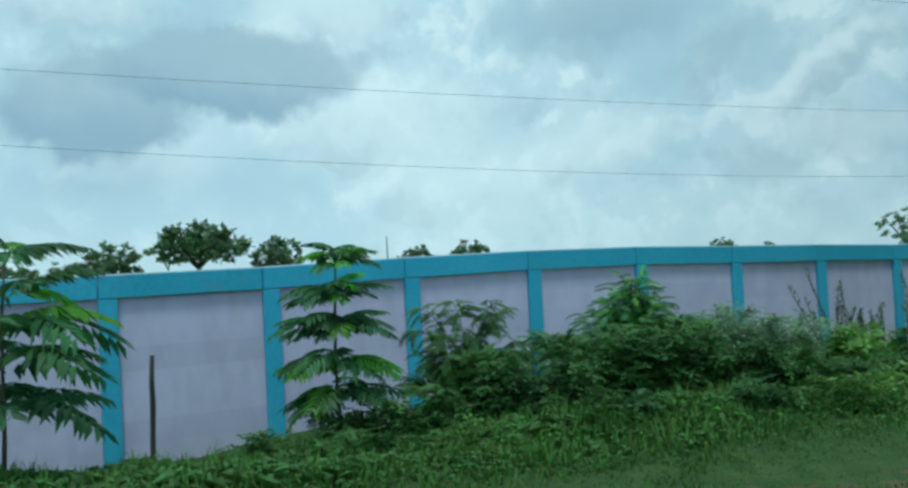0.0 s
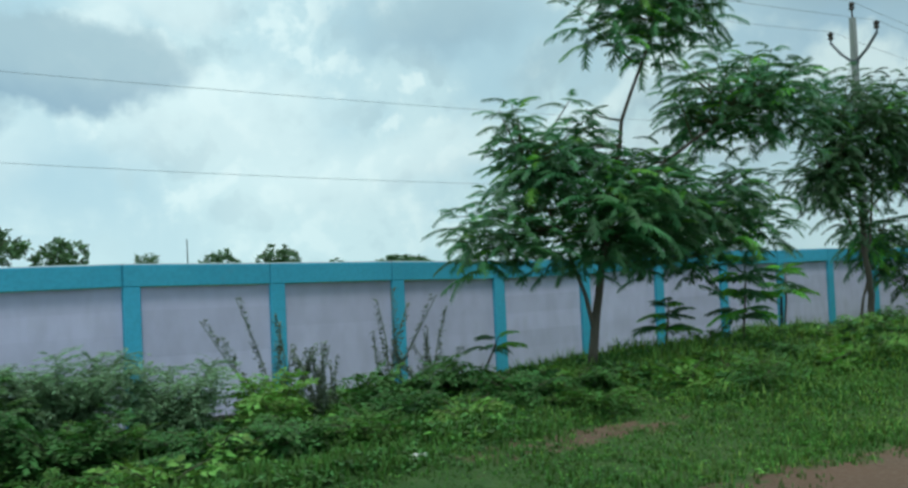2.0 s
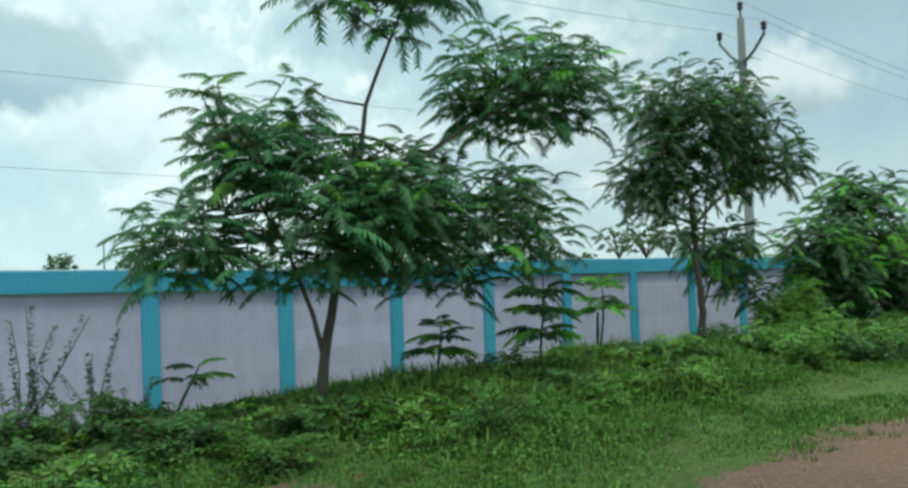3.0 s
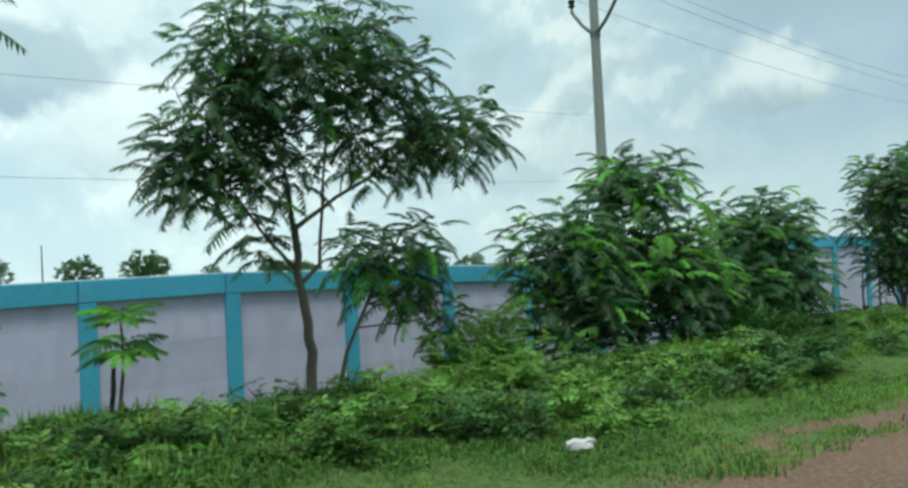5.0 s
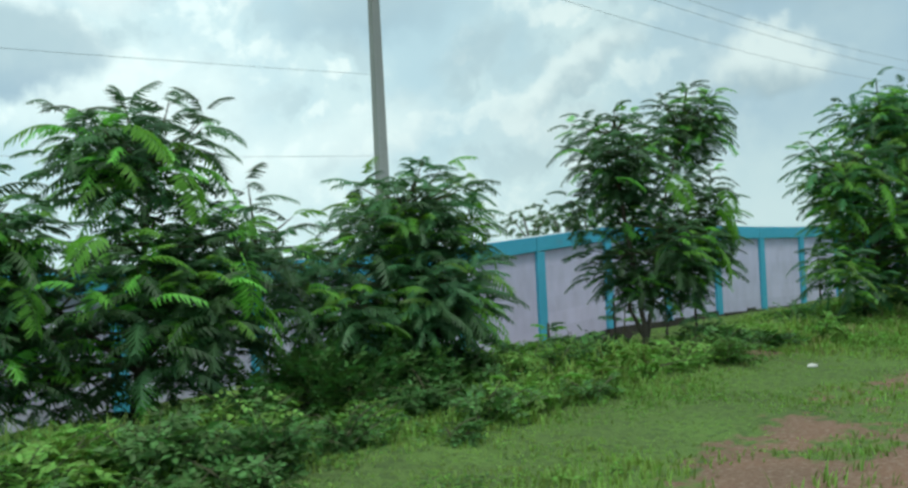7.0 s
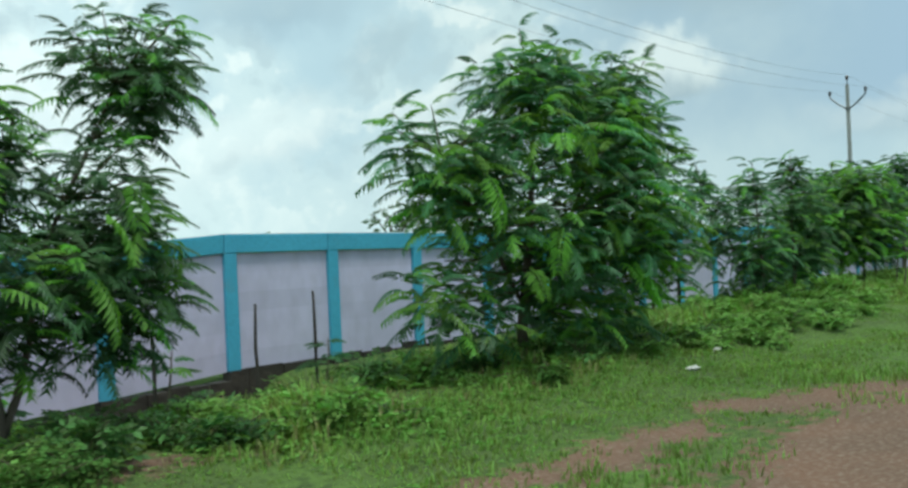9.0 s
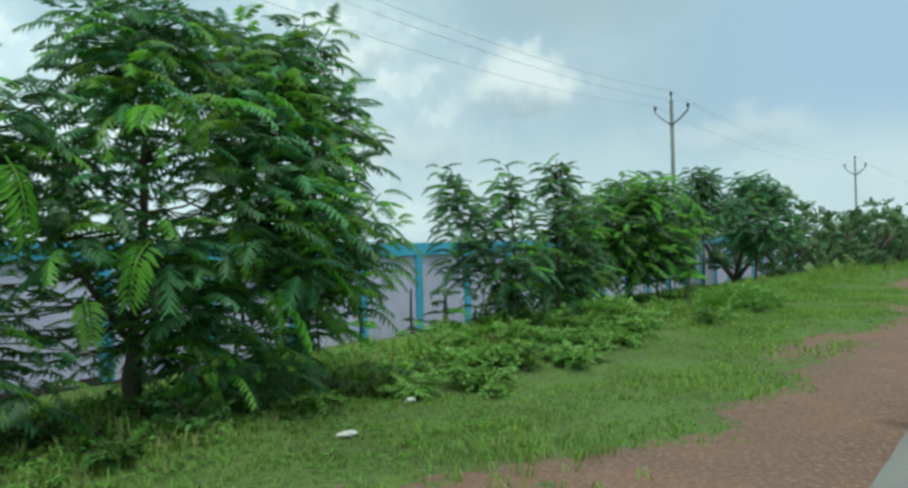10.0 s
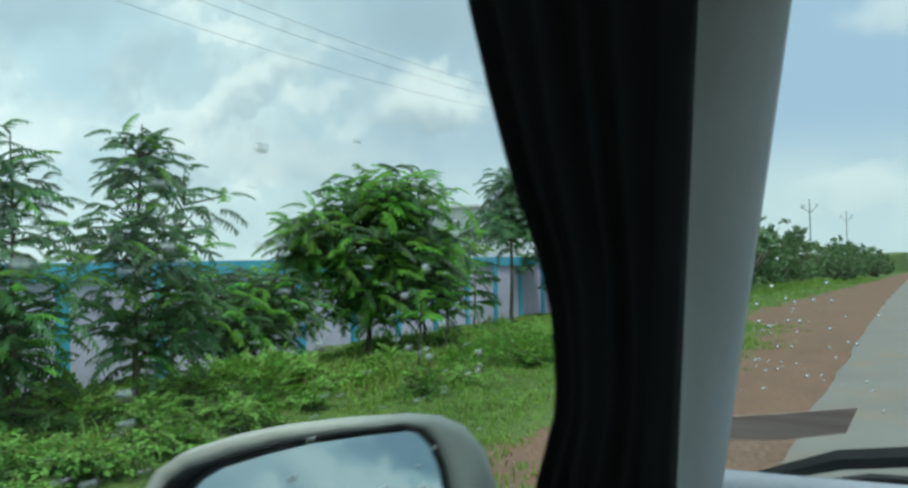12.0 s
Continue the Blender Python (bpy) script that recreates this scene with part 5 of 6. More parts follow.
for i, (x, y, w, h) in enumerate(((35.4, 4.9, 0.5, 0.2), (36.3, 4.6, 0.5, 0.22), (37.2, 4.9, 0.5, 0.28), (37.9, 4.5, 0.5, 0.24), (38.8, 4.7, 0.5, 0.26), (39.6, 4.6, 0.4, 0.24), (36.6, 5.2, 0.5, 0.26), (40.6, 4.8, 0.4, 0.24), (37.6, 5.9, 0.5, 0.36), (38.5, 5.4, 0.5, 0.34), (39.2, 5.9, 0.5, 0.42), (40.1, 5.3, 0.5, 0.38), (41.0, 5.7, 0.5, 0.44), (40.6, 6.6, 0.5, 0.4), (38.3, 6.6, 0.5, 0.4), (36.8, 6.3, 0.5, 0.3),
                                  (42.6, 5.9, 0.6, 0.36), (36.2, 5.6, 0.5, 0.26), (39.8, 7.3, 0.5, 0.36))):
    arching_shrub(x, y, cane_fan(500 + i, 9, w, 0.35, h * 0.5, h), "lush leafy green herb clump below thin trees", 520 + i, "herb", None, 0.75, 0.06, 3)

# scattered weed clumps of uneven size along the verge
clump_r = random.Random(63)
for i in range(64):
    x = 11.5 + 38.0 * (i + clump_r.random()) / 64
    y = clump_r.triangular(4.0, 8.0, 5.2)
    if greenness(x, y) < 0.5:
        continue
    h = clump_r.uniform(0.14, 0.36)
    key, label = clump_r.choice((("herb", "small leafy bright green weed clump on the verge"), ("shrub", "small leafy dark green weed clump on the verge"),
                                 ("rank_grass", "small tufted dull green weed on the verge")))
    arching_shrub(x, y, cane_fan(700 + i, clump_r.randint(4, 8), clump_r.uniform(0.2, 0.55), 0.25, h * 0.4, h, 0.3), label, 760 + i, key,
                  TINY_A if i % 3 == 0 else None, 1.7 if i % 3 == 0 else clump_r.uniform(0.45, 0.8), 0.075, 3)
# knee-high leafy weeds in broken thickets
weed_r = random.Random(91)
THICK = {"herb": "leafy bright green weed in a knee-high thicket", "shrub": "leafy dark green weed in a knee-high thicket", "shrub_fern": "leafy mid-green weed in a knee-high thicket"}
for x0, x1, y0, y1, count, lo, hi in ((6.0, 16.0, 5.2, 6.4, 26, 0.18, 0.32), (16.2, 23.0, 4.5, 6.5, 38, 0.20, 0.42), (23.6, 30.6, 5.0, 7.3, 34, 0.18, 0.38), (30.6, 37.0, 4.9, 6.4, 20, 0.14, 0.28)):
    for i in range(count):
        x, y = x0 + (x1 - x0) * (i + weed_r.random()) / count, weed_r.uniform(y0, y1)
        if greenness(x, y) < 0.45:
            continue
        h, key = weed_r.uniform(lo, hi), weed_r.choice(("herb", "herb", "shrub", "shrub_fern"))
        arching_shrub(x, y, cane_fan(2000 + i + int(x0 * 10), weed_r.randint(5, 8), weed_r.uniform(0.2, 0.42), 0.28, h * 0.45, h, 0.25), THICK[key], 2400 + i + int(x0 * 10), key,
                      PLAIN_A, weed_r.uniform(0.75, 1.0), 0.085, 2)
for i, (x, w, h) in enumerate(((2.9, 0.6, 0.30), (3.9, 0.7, 0.34), (4.9, 0.7, 0.40))):
    shrub(x, 7.0, [(0, 0, h * 0.8, w, 0.4, h, 1.0)], "dense dark green bush below arching canes", 800 + i, 46, 6, WIDE_A, "shrub_fern", scale=0.55)


def tall_weed(x, y, stems, h, spread, seed):
    r = random.Random(seed)
    weed = thing("tall_weed", x, y, height(x, y), "tall thin grey-green weed with small leaves along its stems", "weed", "tall weeds")
    for i in range(stems):
        hh = h * r.uniform(0.55, 1.0)
        lean = r.uniform(-spread, spread)
        foot = Vector((r.uniform(-.12, .12), r.uniform(-.12, .12), -0.05))
        top = Vector((lean, r.uniform(-.15, .15), hh))
        g = Geo()
        pts = [foot.lerp(top, t) + Vector((0.04 * math.sin(4 * t + i), 0, 0)) for t in (0, .33, .66, 1)]
        g.tube(pts, [0.009, 0.008, 0.006, 0.004], 4, False)
        n = int(80 * hh)
        for k in range(n):
            t = 0.2 + 0.8 * k / n
            p = foot.lerp(top, t)
            for q in range(2):
                a = r.uniform(0, 6.3)
                d = Vector((math.cos(a), math.sin(a), r.uniform(-.2, .8))).normalized()
                L = r.uniform(0.032, 0.072) * (1.25 - 0.5 * t)
                s = d.cross(Vector((0, 0, 1))).normalized() * L * 0.3
                g.add([p, p + d * L * .5 - s, p + d * L, p + d * L * .5 + s], [(0, 1, 2, 3)])
        part("stem", g.mesh("stem", M["weed"]), weed)


for i, (x, y, n, h, sp) in enumerate(((7.7, 7.25, 11, 1.25, 0.65), (8.2, 7.1, 6, 0.85, 0.4), (8.7, 7.0, 6, 1.15, 0.45), (9.25, 7.15, 6, 0.95, 0.45), (7.95, 6.9, 6, 0.8, 0.5),
                                      (9.7, 7.5, 4, 0.5, 0.3), (2.4, 7.9, 4, 0.6, 0.2), (5.2, 8.2, 4, 0.7, 0.3))):
    tall_weed(x, y, n, h, sp, 70 + i)

# ------------------------------------------------------------------ grass and herbs (not to be counted)
def grass_stuff(name, x0, x1, y0, y1, count, hlo, hhi, mat, label, seed, broad=False, blades=5, fade=0.01):
    r = random.Random(seed)
    V, F, n = [], [], 0
    for i in range(count):
        x, y = r.uniform(x0, x1), r.uniform(y0, y1)
        g = greenness(x, y) * (1 - smooth01(x, x1 - fade, x1)) * smooth01(x, x0, x0 + fade)
        if r.random() > g * 1.05:
            continue
        z = height(x, y) - 0.01
        tall = 0.3 + 1.3 * max(0.0, 0.45 + noise.noise((x * 0.45, y * 0.6, 31.0)) + 0.5 * noise.noise((x * 1.6, y * 1.9, 12.0)))
        tall *= (1 - 0.6 * ditch(x) * smooth01(y, 6.2, 7.0))
        tall *= (0.35 + 0.65 * smooth01(y, 4.2, 6.0)) * (1 - 0.6 * smooth01(y, 7.6, 9.2))
        for k in range(blades):
            a = r.uniform(0, 6.3)
            h = r.uniform(hlo, hhi) * tall
            bx, by = x + r.uniform(-.07, .07), y + r.uniform(-.07, .07)
            dx, dy = math.cos(a), math.sin(a)
            lean = r.uniform(0.15, 0.75) * h
            if broad:
                w = h * r.uniform(0.22, 0.38)
                zz = z + r.uniform(0.25, 1.0) * hhi * tall * 0.8
                V += [(bx, by, zz), (bx + dx * lean - dy * w, by + dy * lean + dx * w, zz + h * .25), (bx + dx * lean * 2.2, by + dy * lean * 2.2, zz + h * 0.05),
                      (bx + dx * lean + dy * w, by + dy * lean - dx * w, zz + h * .25)]
                F.append((n, n + 1, n + 2, n + 3))
                n += 4
            else:
                w = 0.006 + 0.012 * h
                V += [(bx - dy * w, by + dx * w, z), (bx + dy * w, by - dx * w, z), (bx + dx * lean * .45 + dy * w * .7, by + dy * lean * .45 - dx * w * .7, z + h * .65),
                      (bx + dx * lean * .45 - dy * w * .7, by + dy * lean * .45 + dx * w * .7, z + h * .65), (bx + dx * lean, by + dy * lean, z + h)]
                F += [(n, n + 1, n + 2, n + 3), (n + 3, n + 2, n + 4)]
                n += 5
    tagged(new(name, mesh_from(name, V, F, M[mat])), label, "grass", kind="stuff")


grass_stuff("rank_grass", -10, 22, 2.6, 9.4, 17000, 0.08, 0.21, "rank_grass", "rank dark green grass of uneven height", 15, fade=5.0)
grass_stuff("rank_herbs", -11, 26, 3.8, 8.4, 19000, 0.07, 0.13, "shrub_fern", "dark broad-leaved ground herbs", 17, broad=True, blades=6, fade=6.0)
grass_stuff("verge_grass", 8, 62, 2.0, 10.1, 30000, 0.08, 0.24, "grass", "green roadside grass of uneven height", 5, blades=4, fade=4.0)
grass_stuff("short_grass", 14, 58, 1.6, 5.2, 20000, 0.07, 0.17, "grass", "short patchy grass on the dirt shoulder", 6, blades=4, fade=5.0)
grass_stuff("dull_short_grass", -6, 20, 1.6, 5.4, 20000, 0.09, 0.22, "rank_grass", "short dull green grass on the dirt shoulder", 16, fade=4.0)
grass_stuff("ground_herbs", 3, 58, 3.4, 9.8, 22000, 0.06, 0.13, "herb", "broad-leaved green ground herbs", 7, broad=True, blades=6, fade=9.0)
grass_stuff("dry_grass", 25, 47, 4.6, 7.6, 1500, 0.08, 0.22, "straw", "thin dry straw-coloured grass among the green", 9, blades=4, fade=3.0)
grass_stuff("far_grass", 58, 160, 2.0, 9.0, 9000, 0.12, 0.4, "grass", "green grass strip along the far roadside", 8, blades=4)


# bits of litter on the verge
def litter(x, y, s, seed):
    r = random.Random(seed)
    bm = bmesh.new()
    bmesh.ops.create_icosphere(bm, subdivisions=2, radius=s)
    for v in bm.verts:
        v.co += Vector((r.uniform(-1, 1), r.uniform(-1, 1), r.uniform(-1, 1))) * s * 0.25
        v.co.z *= 0.45
        v.co.x *= 1.5
    me = bpy.data.meshes.new("litter")
    bm.to_mesh(me)
    bm.free()
    me.materials.append(M["litter"])
    ob = new("litter", me)
    ob.location = (x, y, height(x, y) + s * 0.35)
    tagged(ob, "crumpled pale plastic litter on the grass edge", "litter", "litter")


for i, (x, y, s) in enumerate(((17.72, 4.22, 0.09), (7.7, 5.0, 0.05), (33.9, 4.3, 0.06), (28.3, 4.4, 0.05), (35.2, 4.7, 0.05), (45.0, 4.9, 0.05))):
    litter(x, y, s, i)

# ------------------------------------------------------------------ distance
FAR_GREEN = "broad dark green tree far beyond the wall"
for i, (x, y, h, w, th) in enumerate(((14.3, 90, 7.2, 9.5, 3.2), (6.1, 90, 5.6, 6.0, 1.8), (22.5, 90, 5.8, 5.8, 1.8), (31.0, 92, 4.6, 3.0, 1.6), (38.0, 90, 4.4, 4.2, 1.2), (44.6, 90, 4.7, 4.9, 1.6),
                                      (1.7, 90, 4.2, 3.6, 1.2), (-3.0, 90, 4.2, 6.0, 1.2), (51.9, 90, 3.3, 2.2, 1.0), (32.9, 25, 2.5, 1.8, 0.8), (34.9, 25, 2.1, 1.5, 0.7), (61.7, 92, 3.2, 6.0, 1.0), (66.0, 95, 2.8, 5.0, 0.8), (84.0, 92, 4.0, 3.8, 1.0),
                                      (95.5, 95, 3.3, 2.2, 1.0), (91.0, 70, 7.0, 6.2, 2.4), (97.5, 71, 7.6, 7.2, 2.4), (103.5, 72, 7.7, 5.8, 2.4))):
    if y > 85 and x < 100:    # the row along the far field edge
        x, y, h, w, th = 2.7 + (x - 2.7) * 1.33, y * 1.33, h * 1.33 - 0.57, w * 1.33, th * 1.33
    far_tree(x, y, h, w, th, FAR_GREEN, 100 + i, tips=48 if 65 < y < 80 else 105)

mast = thing("mast", 45.5, 121.0, height(45.5, 121.0), "thin dark mast far beyond the wall", "mast")
g = Geo()
g.tube([(0, 0, -0.3), (0, 0, 3.5), (0, 0, 6.9)], [0.12, 0.10, 0.07], 6)
part("shaft", g.mesh("shaft", M["steel"]), mast)

for i in range(34):
    r = random.Random(500 + i)
    x = 61.0 + i * 4.2 + (i * i) * 0.06
    far_tree(x, 7.6 + r.uniform(-1.2, 2.4) - min(i, 20) * 0.08, r.uniform(3.0, 3.8) + 0.03 * min(i, 26), r.uniform(3.6, 5.2), 0.25, "bushy green tree in the far roadside row", 300 + i, tips=51, flat=0.2, group="far roadside trees")

# a white house end behind the wall
house = thing("house", 63.2, 13.9, height(63, 13), "small white plastered house end behind the wall", "house")
part("wall", bevelled("wall", M["plaster"], [(-1.2, 3.0, -0.6, 3.5, -0.1, 3.55)], 0.02, 1), house)
part("roof", bevelled("roof", M["plaster"], [(-1.35, 3.15, -0.75, 3.65, 3.553, 3.68)], 0.02, 1), house, "flat cement roof slab")


# ------------------------------------------------------------------ the car at the end of the drive: its front, seen from the left seat
CX = 35.08


def loft(sections, mat, name, caps=True):
    """Joins equal rings of points into one skin with end caps."""
    g = Geo()
    n = len(sections[0])
    for s in sections:
        g.v.extend(tuple(p) for p in s)
    for i in range(len(sections) - 1):
        for k in range(n):
            k2 = (k + 1) % n
            g.f.append((i * n + k, i * n + k2, (i + 1) * n + k2, (i + 1) * n + k))
    if caps:
        g.f.append(tuple(range(n))[::-1])
        g.f.append(tuple((len(sections) - 1) * n + k for k in range(n)))
    return g.mesh(name, mat, True)


def build_car():
    car = thing("car", CX + 1.2, -0.43, 0.0, "front of a silver car with dusty paint standing on the road", "car")
    inv = Matrix.Translation((-(CX + 1.2), 0.43, 0.0))

    def put(name, me, parent=car, label=""):
        ob = part(name, me, parent, label)
        if parent is car:
            ob.matrix_basis = inv
        return ob

    # windscreen pillar trim
    for side in (1, -1):
        secs = []
        for i in range(9):
            z = 1.68 - 0.09 * i
            yl, yr = 0.1819 + (1.552 - z) * 0.0684, 0.0914 + (1.539 - z) * 0.186
            if side < 0:
                yl, yr = -0.86 - yl, -0.86 - yr
            ym = (yl + yr) / 2
            slope = (1.55 - z) * 0.10
            secs.append([(CX + 0.80 + slope + dx, yl + (yr - yl) * t, z) for t, dx in
                         ((0.0, 0.01), (0.06, -0.004), (0.3, -0.013), (0.6, -0.013), (0.9, -0.004), (1.0, 0.012), (0.95, 0.06), (0.5, 0.09), (0.05, 0.06))])
        put("pillar_trim", loft(secs, M["grey_trim"], "pillar_trim"), label="pale grey windscreen pillar trim")
    # gathered sun curtain beside the pillar
    left = ((1.70, 0.336), (1.528, 0.313), (1.457, 0.297), (1.387, 0.279), (1.319, 0.256), (1.275, 0.248), (1.209, 0.245), (1.146, 0.263), (1.06, 0.285), (0.95, 0.30))
    secs = []
    for i in range(31):
        z = 1.70 - 0.75 * i / 30
        for (za, ya), (zb, yb) in zip(left[:-1], left[1:]):
            if zb <= z <= za:
                yl = ya + (yb - ya) * (za - z) / (za - zb)
        yr = 0.1245 + (1.70 - z) * 0.071
        pinch = 1 - 0.55 * math.exp(-((z - 1.23) / 0.10) ** 2)
        ring = []
        for k in range(33):
            t = k / 32
            fold = 0.010 * pinch * math.sin(t * 34 + 1.5 * math.sin(3 * z)) + 0.006 * math.sin(t * 13 + 5 * z)
            ring.append((CX + 0.62 + fold + 0.012 * (1 - math.sin(math.pi * t)), yl + (yr - yl) * t, z))
        for k in range(6):
            t = 1 - k / 5
            ring.append((CX + 0.665, yl + (yr - yl) * t, z))
        secs.append(ring)
    put("sun_curtain", loft(secs, M["curtain"], "sun_curtain"), label="gathered black cloth sun curtain")

    # wing mirror
    o, n, u = Vector((CX + 0.66, 0.482, 1.0955)), Vector((-0.94, -0.34, 0.0)), Vector((0.34, -0.94, 0.0))
    outer = [(-0.197, -0.07), (-0.186, 0.011), (-0.172, 0.031), (-0.147, 0.047), (-0.10, 0.061), (-0.05, 0.071), (0.01, 0.078), (0.07, 0.082), (0.10, 0.080), (0.122, 0.070),
             (0.141, 0.048), (0.151, 0.016), (0.152, -0.04), (0.14, -0.085), (0.10, -0.105), (-0.10, -0.11), (-0.165, -0.10)]
    inner = [(-0.166, -0.06), (-0.158, 0.010), (-0.148, 0.022), (-0.130, 0.033), (-0.085, 0.047), (-0.04, 0.058), (0.015, 0.066), (0.065, 0.072), (0.082, 0.069), (0.093, 0.058),
             (0.101, 0.037), (0.106, 0.010), (0.106, -0.045), (0.098, -0.075), (0.07, -0.085), (-0.09, -0.090), (-0.14, -0.082)]
    cen = Vector((-0.02, -0.01))

    def ring(pts, scale, depth, rise=0.0):
        out = []
        for a, b in pts:
            q = cen + (Vector((a, b)) - cen) * scale
            out.append(o + u * q.x + Vector((0, 0, q.y)) - n * (depth + rise * (q.y + 0.09)))
        return out

    mirror = put("wing_mirror", loft([ring(inner, 0.97, 0.055), ring(inner, 1.03, 0.05), ring(inner, 1.05, 0.0), ring(outer, 0.985, -0.002), ring(outer, 1.0, 0.006), ring(outer, 1.0, 0.03),
                                      ring(outer, 0.93, 0.065), ring(outer, 0.75, 0.095), ring(outer, 0.4, 0.11)], M["mirror_shell"], "wing_mirror"), label="dusty dull silver wing mirror shell")
    bez = loft([ring(inner, 1.045, 0.016), ring(inner, 1.06, -0.004), ring(inner, 1.01, -0.004), ring(inner, 0.985, 0.02)], M["black_plastic"], "bezel", False)
    part("bezel", bez, mirror, "black mirror bezel")
    g = Geo()
    pts = ring(inner, 1.01, 0.008, 0.2)
    g.add([tuple(p) for p in pts], [tuple(range(len(pts)))])
    part("mirror_glass", g.mesh("mirror_glass", M["mirror"]), mirror, "mirror glass reflecting the sky")
    g = Geo()
    a = o + u * 0.12 + Vector((0, 0, -0.085)) - n * 0.05
    g.tube([a, a + Vector((0.04, -0.07, -0.03)), (CX + 0.80, 0.33, 0.98)], [0.035, 0.032, 0.04], 8)
    part("mirror_foot", g.mesh("mirror_foot", M["car_paint"], True), mirror)

    # rain drops on the side window
    r = random.Random(77)
    g = Geo()
    for i in range(95):
        c = Vector((CX + r.uniform(0.20, 0.66), 0.325, r.triangular(1.12, 1.42, 1.22)))
        s = r.uniform(0.0010, 0.0032) if i % 3 else r.uniform(0.0008, 0.0016)
        ringv = [(c.x + s * math.cos(k * 1.047), c.y, c.z + 1.25 * s * math.sin(k * 1.047)) for k in range(6)]
        inner_v = [(c.x + 0.6 * s * math.cos(k * 1.047), c.y + 0.55 * s, c.z + 0.75 * s * math.sin(k * 1.047)) for k in range(6)]
        g.add(ringv + inner_v + [(c.x, c.y + 0.7 * s, c.z)],
              [(k, (k + 1) % 6, 6 + (k + 1) % 6, 6 + k) for k in range(6)] + [(6 + k, 6 + (k + 1) % 6, 12) for k in range(6)] + [(5, 4, 3, 2, 1, 0)])
    tagged(put("rain_spray", g.mesh("rain_spray", M["water"], True), label="small rain drops on the side window"), kind="stuff")

    # windscreen with drops and a brown strip on it, side window
    def pane(name, corners, label):
        a, b, c, d = (Vector(p) for p in corners)
        off = (b - a).cross(d - a).normalized() * 0.004
        g = Geo()
        g.add([a, b, c, d, a + off, b + off, c + off, d + off], [(3, 2, 1, 0), (4, 5, 6, 7), (0, 1, 5, 4), (1, 2, 6, 5), (2, 3, 7, 6), (3, 0, 4, 7)])
        ob = put(name, g.mesh(name, M["pane"]), label=label)
        ob.visible_shadow = False
        return ob

    def ws(y, z, lift=0.0):
        return (CX + 1.0 - (z - 1.10) * 0.28 - lift, y, z)

    pane("windscreen", (ws(-1.05, 1.05), ws(0.23, 1.05), ws(0.15, 1.665), ws(-0.98, 1.665)), "clear windscreen glass with rain drops")
    pane("side_window", ((CX + 0.12, 0.332, 0.975), (CX + 0.78, 0.332, 0.975), (CX + 0.70, 0.332, 1.66), (CX + 0.12, 0.332, 1.66)), "clear side window glass with rain drops")
    g = Geo()
    strip = [(0.183, 1.118), (0.13, 1.122), (0.066, 1.135), (0.054, 1.163), (0.12, 1.153), (0.183, 1.144)]
    g.add([ws(y * 1.01, z, 0.006) for y, z in strip] + [ws(y * 1.01, z, 0.009) for y, z in strip], [tuple(range(6))[::-1], tuple(range(6, 12))] + [(k, (k + 1) % 6, 6 + (k + 1) % 6, 6 + k) for k in range(6)])
    put("sticker", g.mesh("sticker", M["sticker"]), label="streaked brown strip on the windscreen")
    r = random.Random(78)
    g = Geo()
    for i in range(62):
        y, z = r.triangular(0.02, 0.18, 0.14), r.triangular(1.13, 1.40, 1.22)
        s = r.uniform(0.0007, 0.0018)
        c = Vector(ws(y, z, 0.006))
        flat = [(c.x, c.y + 1.6 * s * math.cos(k * 1.047), c.z + s * math.sin(k * 1.047) - 0.4 * s * math.cos(k * 1.047)) for k in range(6)]
        g.add(flat + [(c.x - 0.8 * s, c.y, c.z)], [(k, (k + 1) % 6, 6) for k in range(6)] + [(5, 4, 3, 2, 1, 0)])
    tagged(put("drop_spray", g.mesh("drop_spray", M["water"], True), label="small rain drops on the windscreen"), kind="stuff")

    # dashboard, wiper, body
    put("dashboard", bevelled("dashboard", M["dash"], [(CX + 0.78, CX + 1.02, -1.12, 0.27, 1.00, 1.085)], 0.03, 3), label="pale blue-grey dashboard top")
    fascia = put("fascia", bevelled("fascia", M["black_plastic"], [(CX + 0.80, CX + 1.02, -1.11, 0.265, 0.60, 0.996)], 0.03, 3), label="dark plastic dashboard fascia")
    for y in (0.10, -0.36, -0.52, -0.94):
        vent = part("vent", bevelled("vent", M["dash"], [(CX + 0.785, CX + 0.80, y - 0.065, y + 0.065, 0.88, 0.95)], 0.006, 2), fascia, "grey air vent frame")
        vent.matrix_basis = Matrix.Identity(4)
    g = Geo()
    g.tube([(CX + 1.10, 0.235, 1.030), (CX + 1.10, 0.14, 1.063), (CX + 1.10, 0.083, 1.081), (CX + 1.10, 0.0, 1.092), (CX + 1.12, -0.30, 1.095)], [0.006, 0.010, 0.013, 0.013, 0.010], 6)
    put("wiper", g.mesh("wiper", M["black_plastic"]), label="black windscreen wiper")
    g = Geo()
    g.tube([(CX + 1.09, 0.25, 1.018), (CX + 1.085, 0.05, 1.066), (CX + 1.09, -0.25, 1.072)], [0.005, 0.006, 0.005], 5)
    put("wiper_blade", g.mesh("wiper_blade", M["rubber"]))
    secs = []
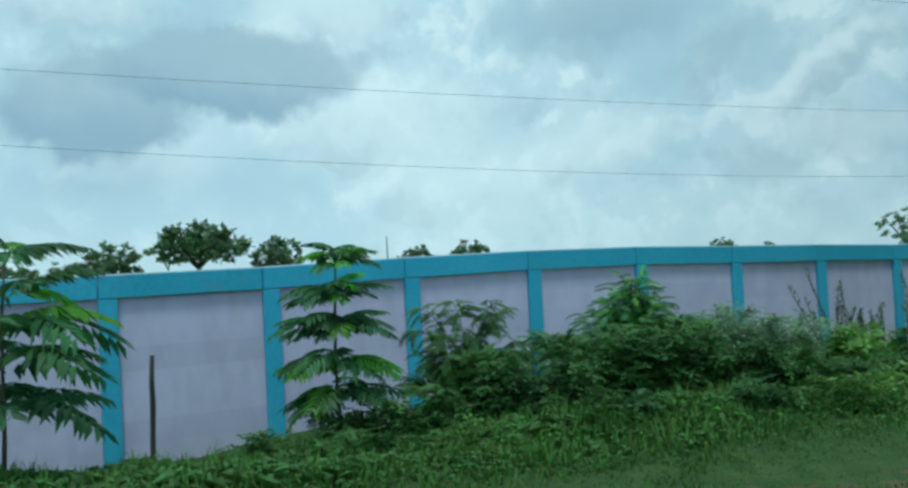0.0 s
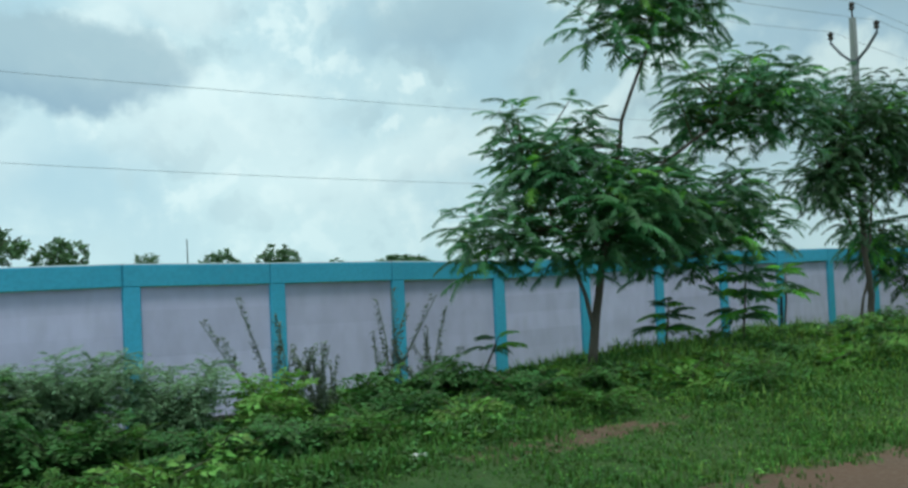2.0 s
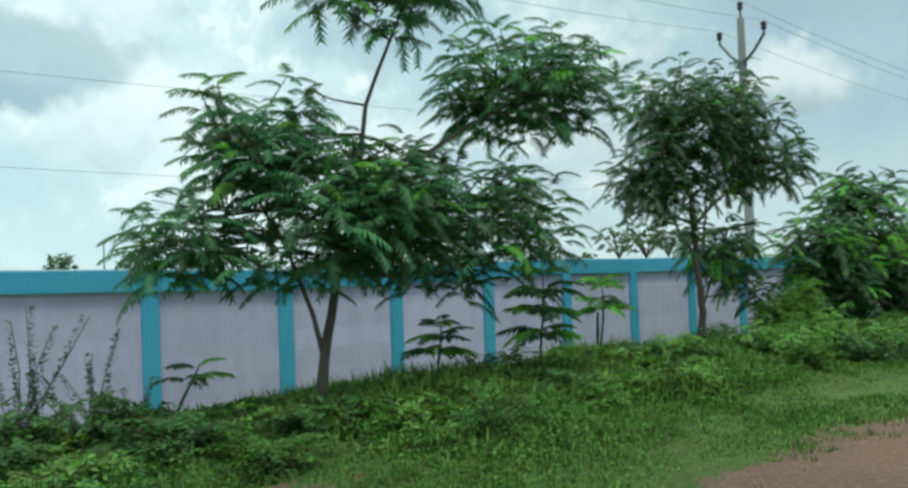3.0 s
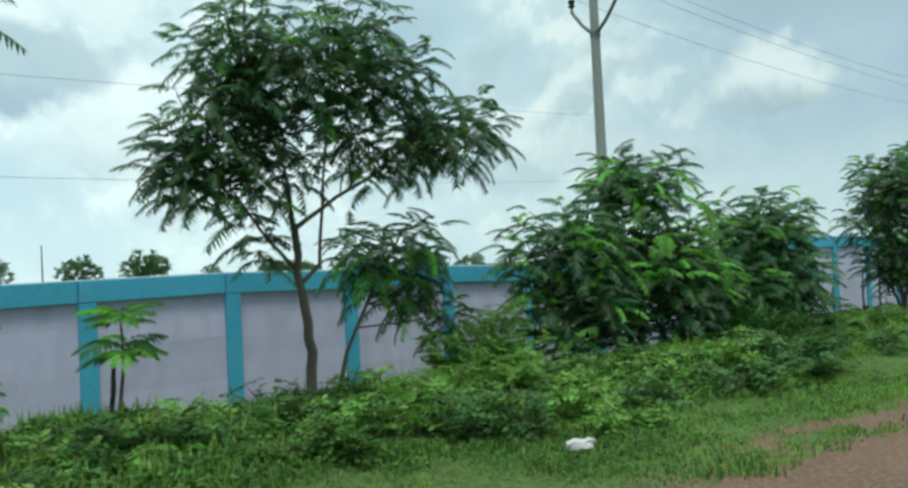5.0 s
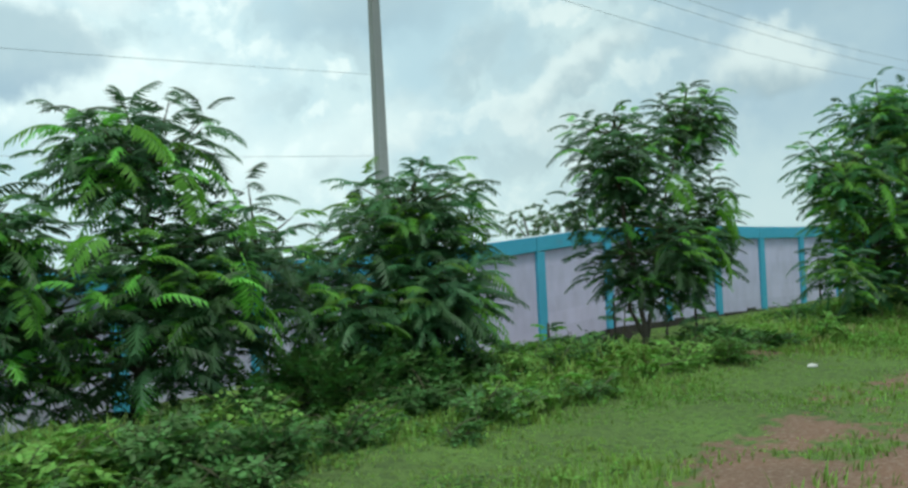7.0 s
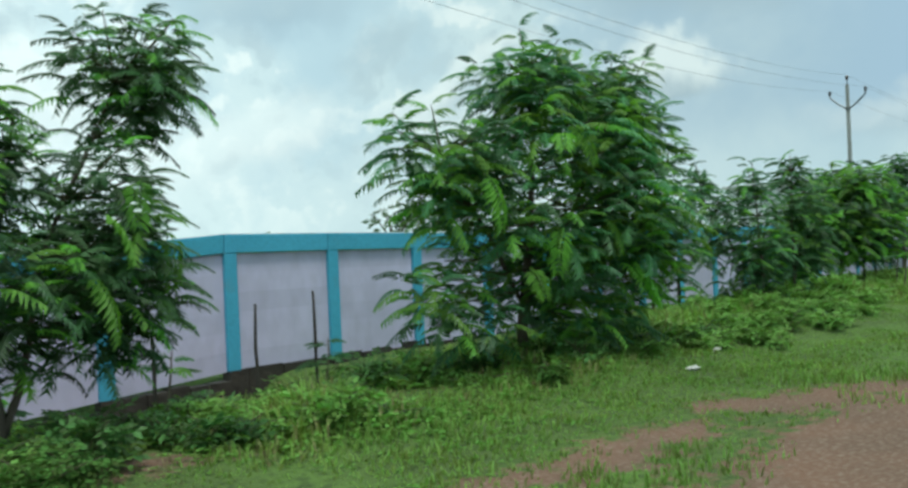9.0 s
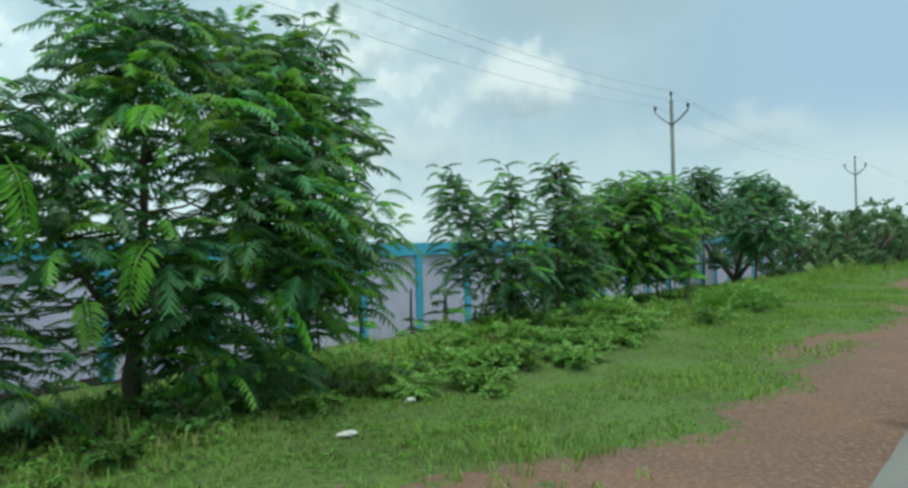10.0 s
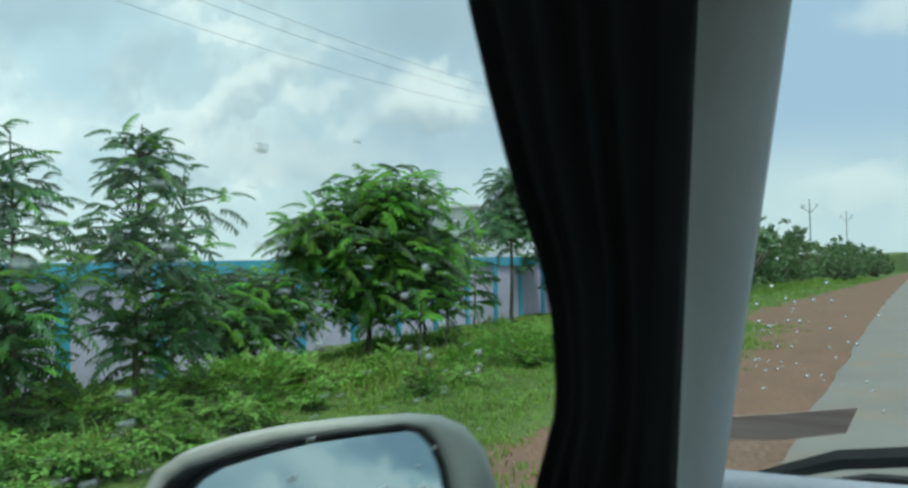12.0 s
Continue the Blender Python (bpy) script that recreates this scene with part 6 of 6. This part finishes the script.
    for x, zt, hw in ((1.06, 1.00, 0.74), (1.4, 0.95, 0.75), (1.8, 0.87, 0.74), (2.1, 0.77, 0.70), (2.25, 0.62, 0.64)):
        secs.append([(CX + x, -0.43 + hw * t, z) for t, z in ((-1, 0.35), (-1.02, 0.6), (-0.98, zt - 0.06), (-0.8, zt - 0.01), (0, zt + 0.01), (0.8, zt - 0.01), (0.98, zt - 0.06), (1.02, 0.6), (1, 0.35))])
    put("bonnet", loft(secs, M["car_paint"], "bonnet"), label="silver painted bonnet and wings")
    for y in (0.325, -1.185):
        inner = -1 if y > 0 else 1
        door = put("door", bevelled("door", M["car_paint"], [(CX + 0.1, CX + 1.06, min(y, y - inner * 0.03), max(y, y - inner * 0.03), 0.30, 0.97)], 0.012, 2), label="silver door skin with dark inner trim")
        part("door_trim", bevelled("door_trim", M["black_plastic"], [(CX + 0.115, CX + 1.04, min(y + inner * 0.003, y + inner * 0.045), max(y + inner * 0.003, y + inner * 0.045), 0.33, 0.955)], 0.015, 2), door, "dark plastic door trim")
        part("armrest", bevelled("armrest", M["grey_trim"], [(CX + 0.18, CX + 0.72, min(y + inner * 0.048, y + inner * 0.10), max(y + inner * 0.048, y + inner * 0.10), 0.66, 0.72)], 0.018, 2), door, "grey armrest")
    put("floor_pan", bevelled("floor_pan", M["black_plastic"], [(CX - 0.25, CX + 1.06, -1.15, 0.29, 0.26, 0.31)], 0.01, 1))
    put("roof", bevelled("roof", M["car_paint"], [(CX + 0.48, CX + 0.86, -1.08, 0.26, 1.665, 1.71)], 0.02, 2))
    put("sill_strip", bevelled("sill_strip", M["black_plastic"], [(CX + 0.60, CX + 0.80, 0.295, 0.355, 0.968, 1.0)], 0.008, 1))
    for y in (0.25, -1.11):
        bm = bmesh.new()
        bmesh.ops.create_cone(bm, cap_ends=True, segments=32, radius1=0.30, radius2=0.30, depth=0.18)
        bmesh.ops.bevel(bm, geom=[e for e in bm.edges if abs(e.verts[0].co.z - e.verts[1].co.z) < 1e-4], offset=0.03, segments=2, affect="EDGES")
        me = bpy.data.meshes.new("wheel")
        bmesh.ops.transform(bm, matrix=Matrix.Translation((CX + 1.6, y, 0.315)) @ Matrix.Rotation(radians(90), 4, "X"), verts=bm.verts)
        bm.to_mesh(me)
        bm.free()
        me.materials.append(M["rubber"])
        wh = put("wheel", me, label="black rubber tyre")
        bm = bmesh.new()
        bmesh.ops.create_cone(bm, cap_ends=True, segments=24, radius1=0.19, radius2=0.16, depth=0.19)
        bmesh.ops.transform(bm, matrix=Matrix.Translation((CX + 1.6, y, 0.315)) @ Matrix.Rotation(radians(90), 4, "X"), verts=bm.verts)
        me = bpy.data.meshes.new("rim")
        bm.to_mesh(me)
        bm.free()
        me.materials.append(M["steel"])
        part("rim", me, wh, "steel wheel rim")


build_car()
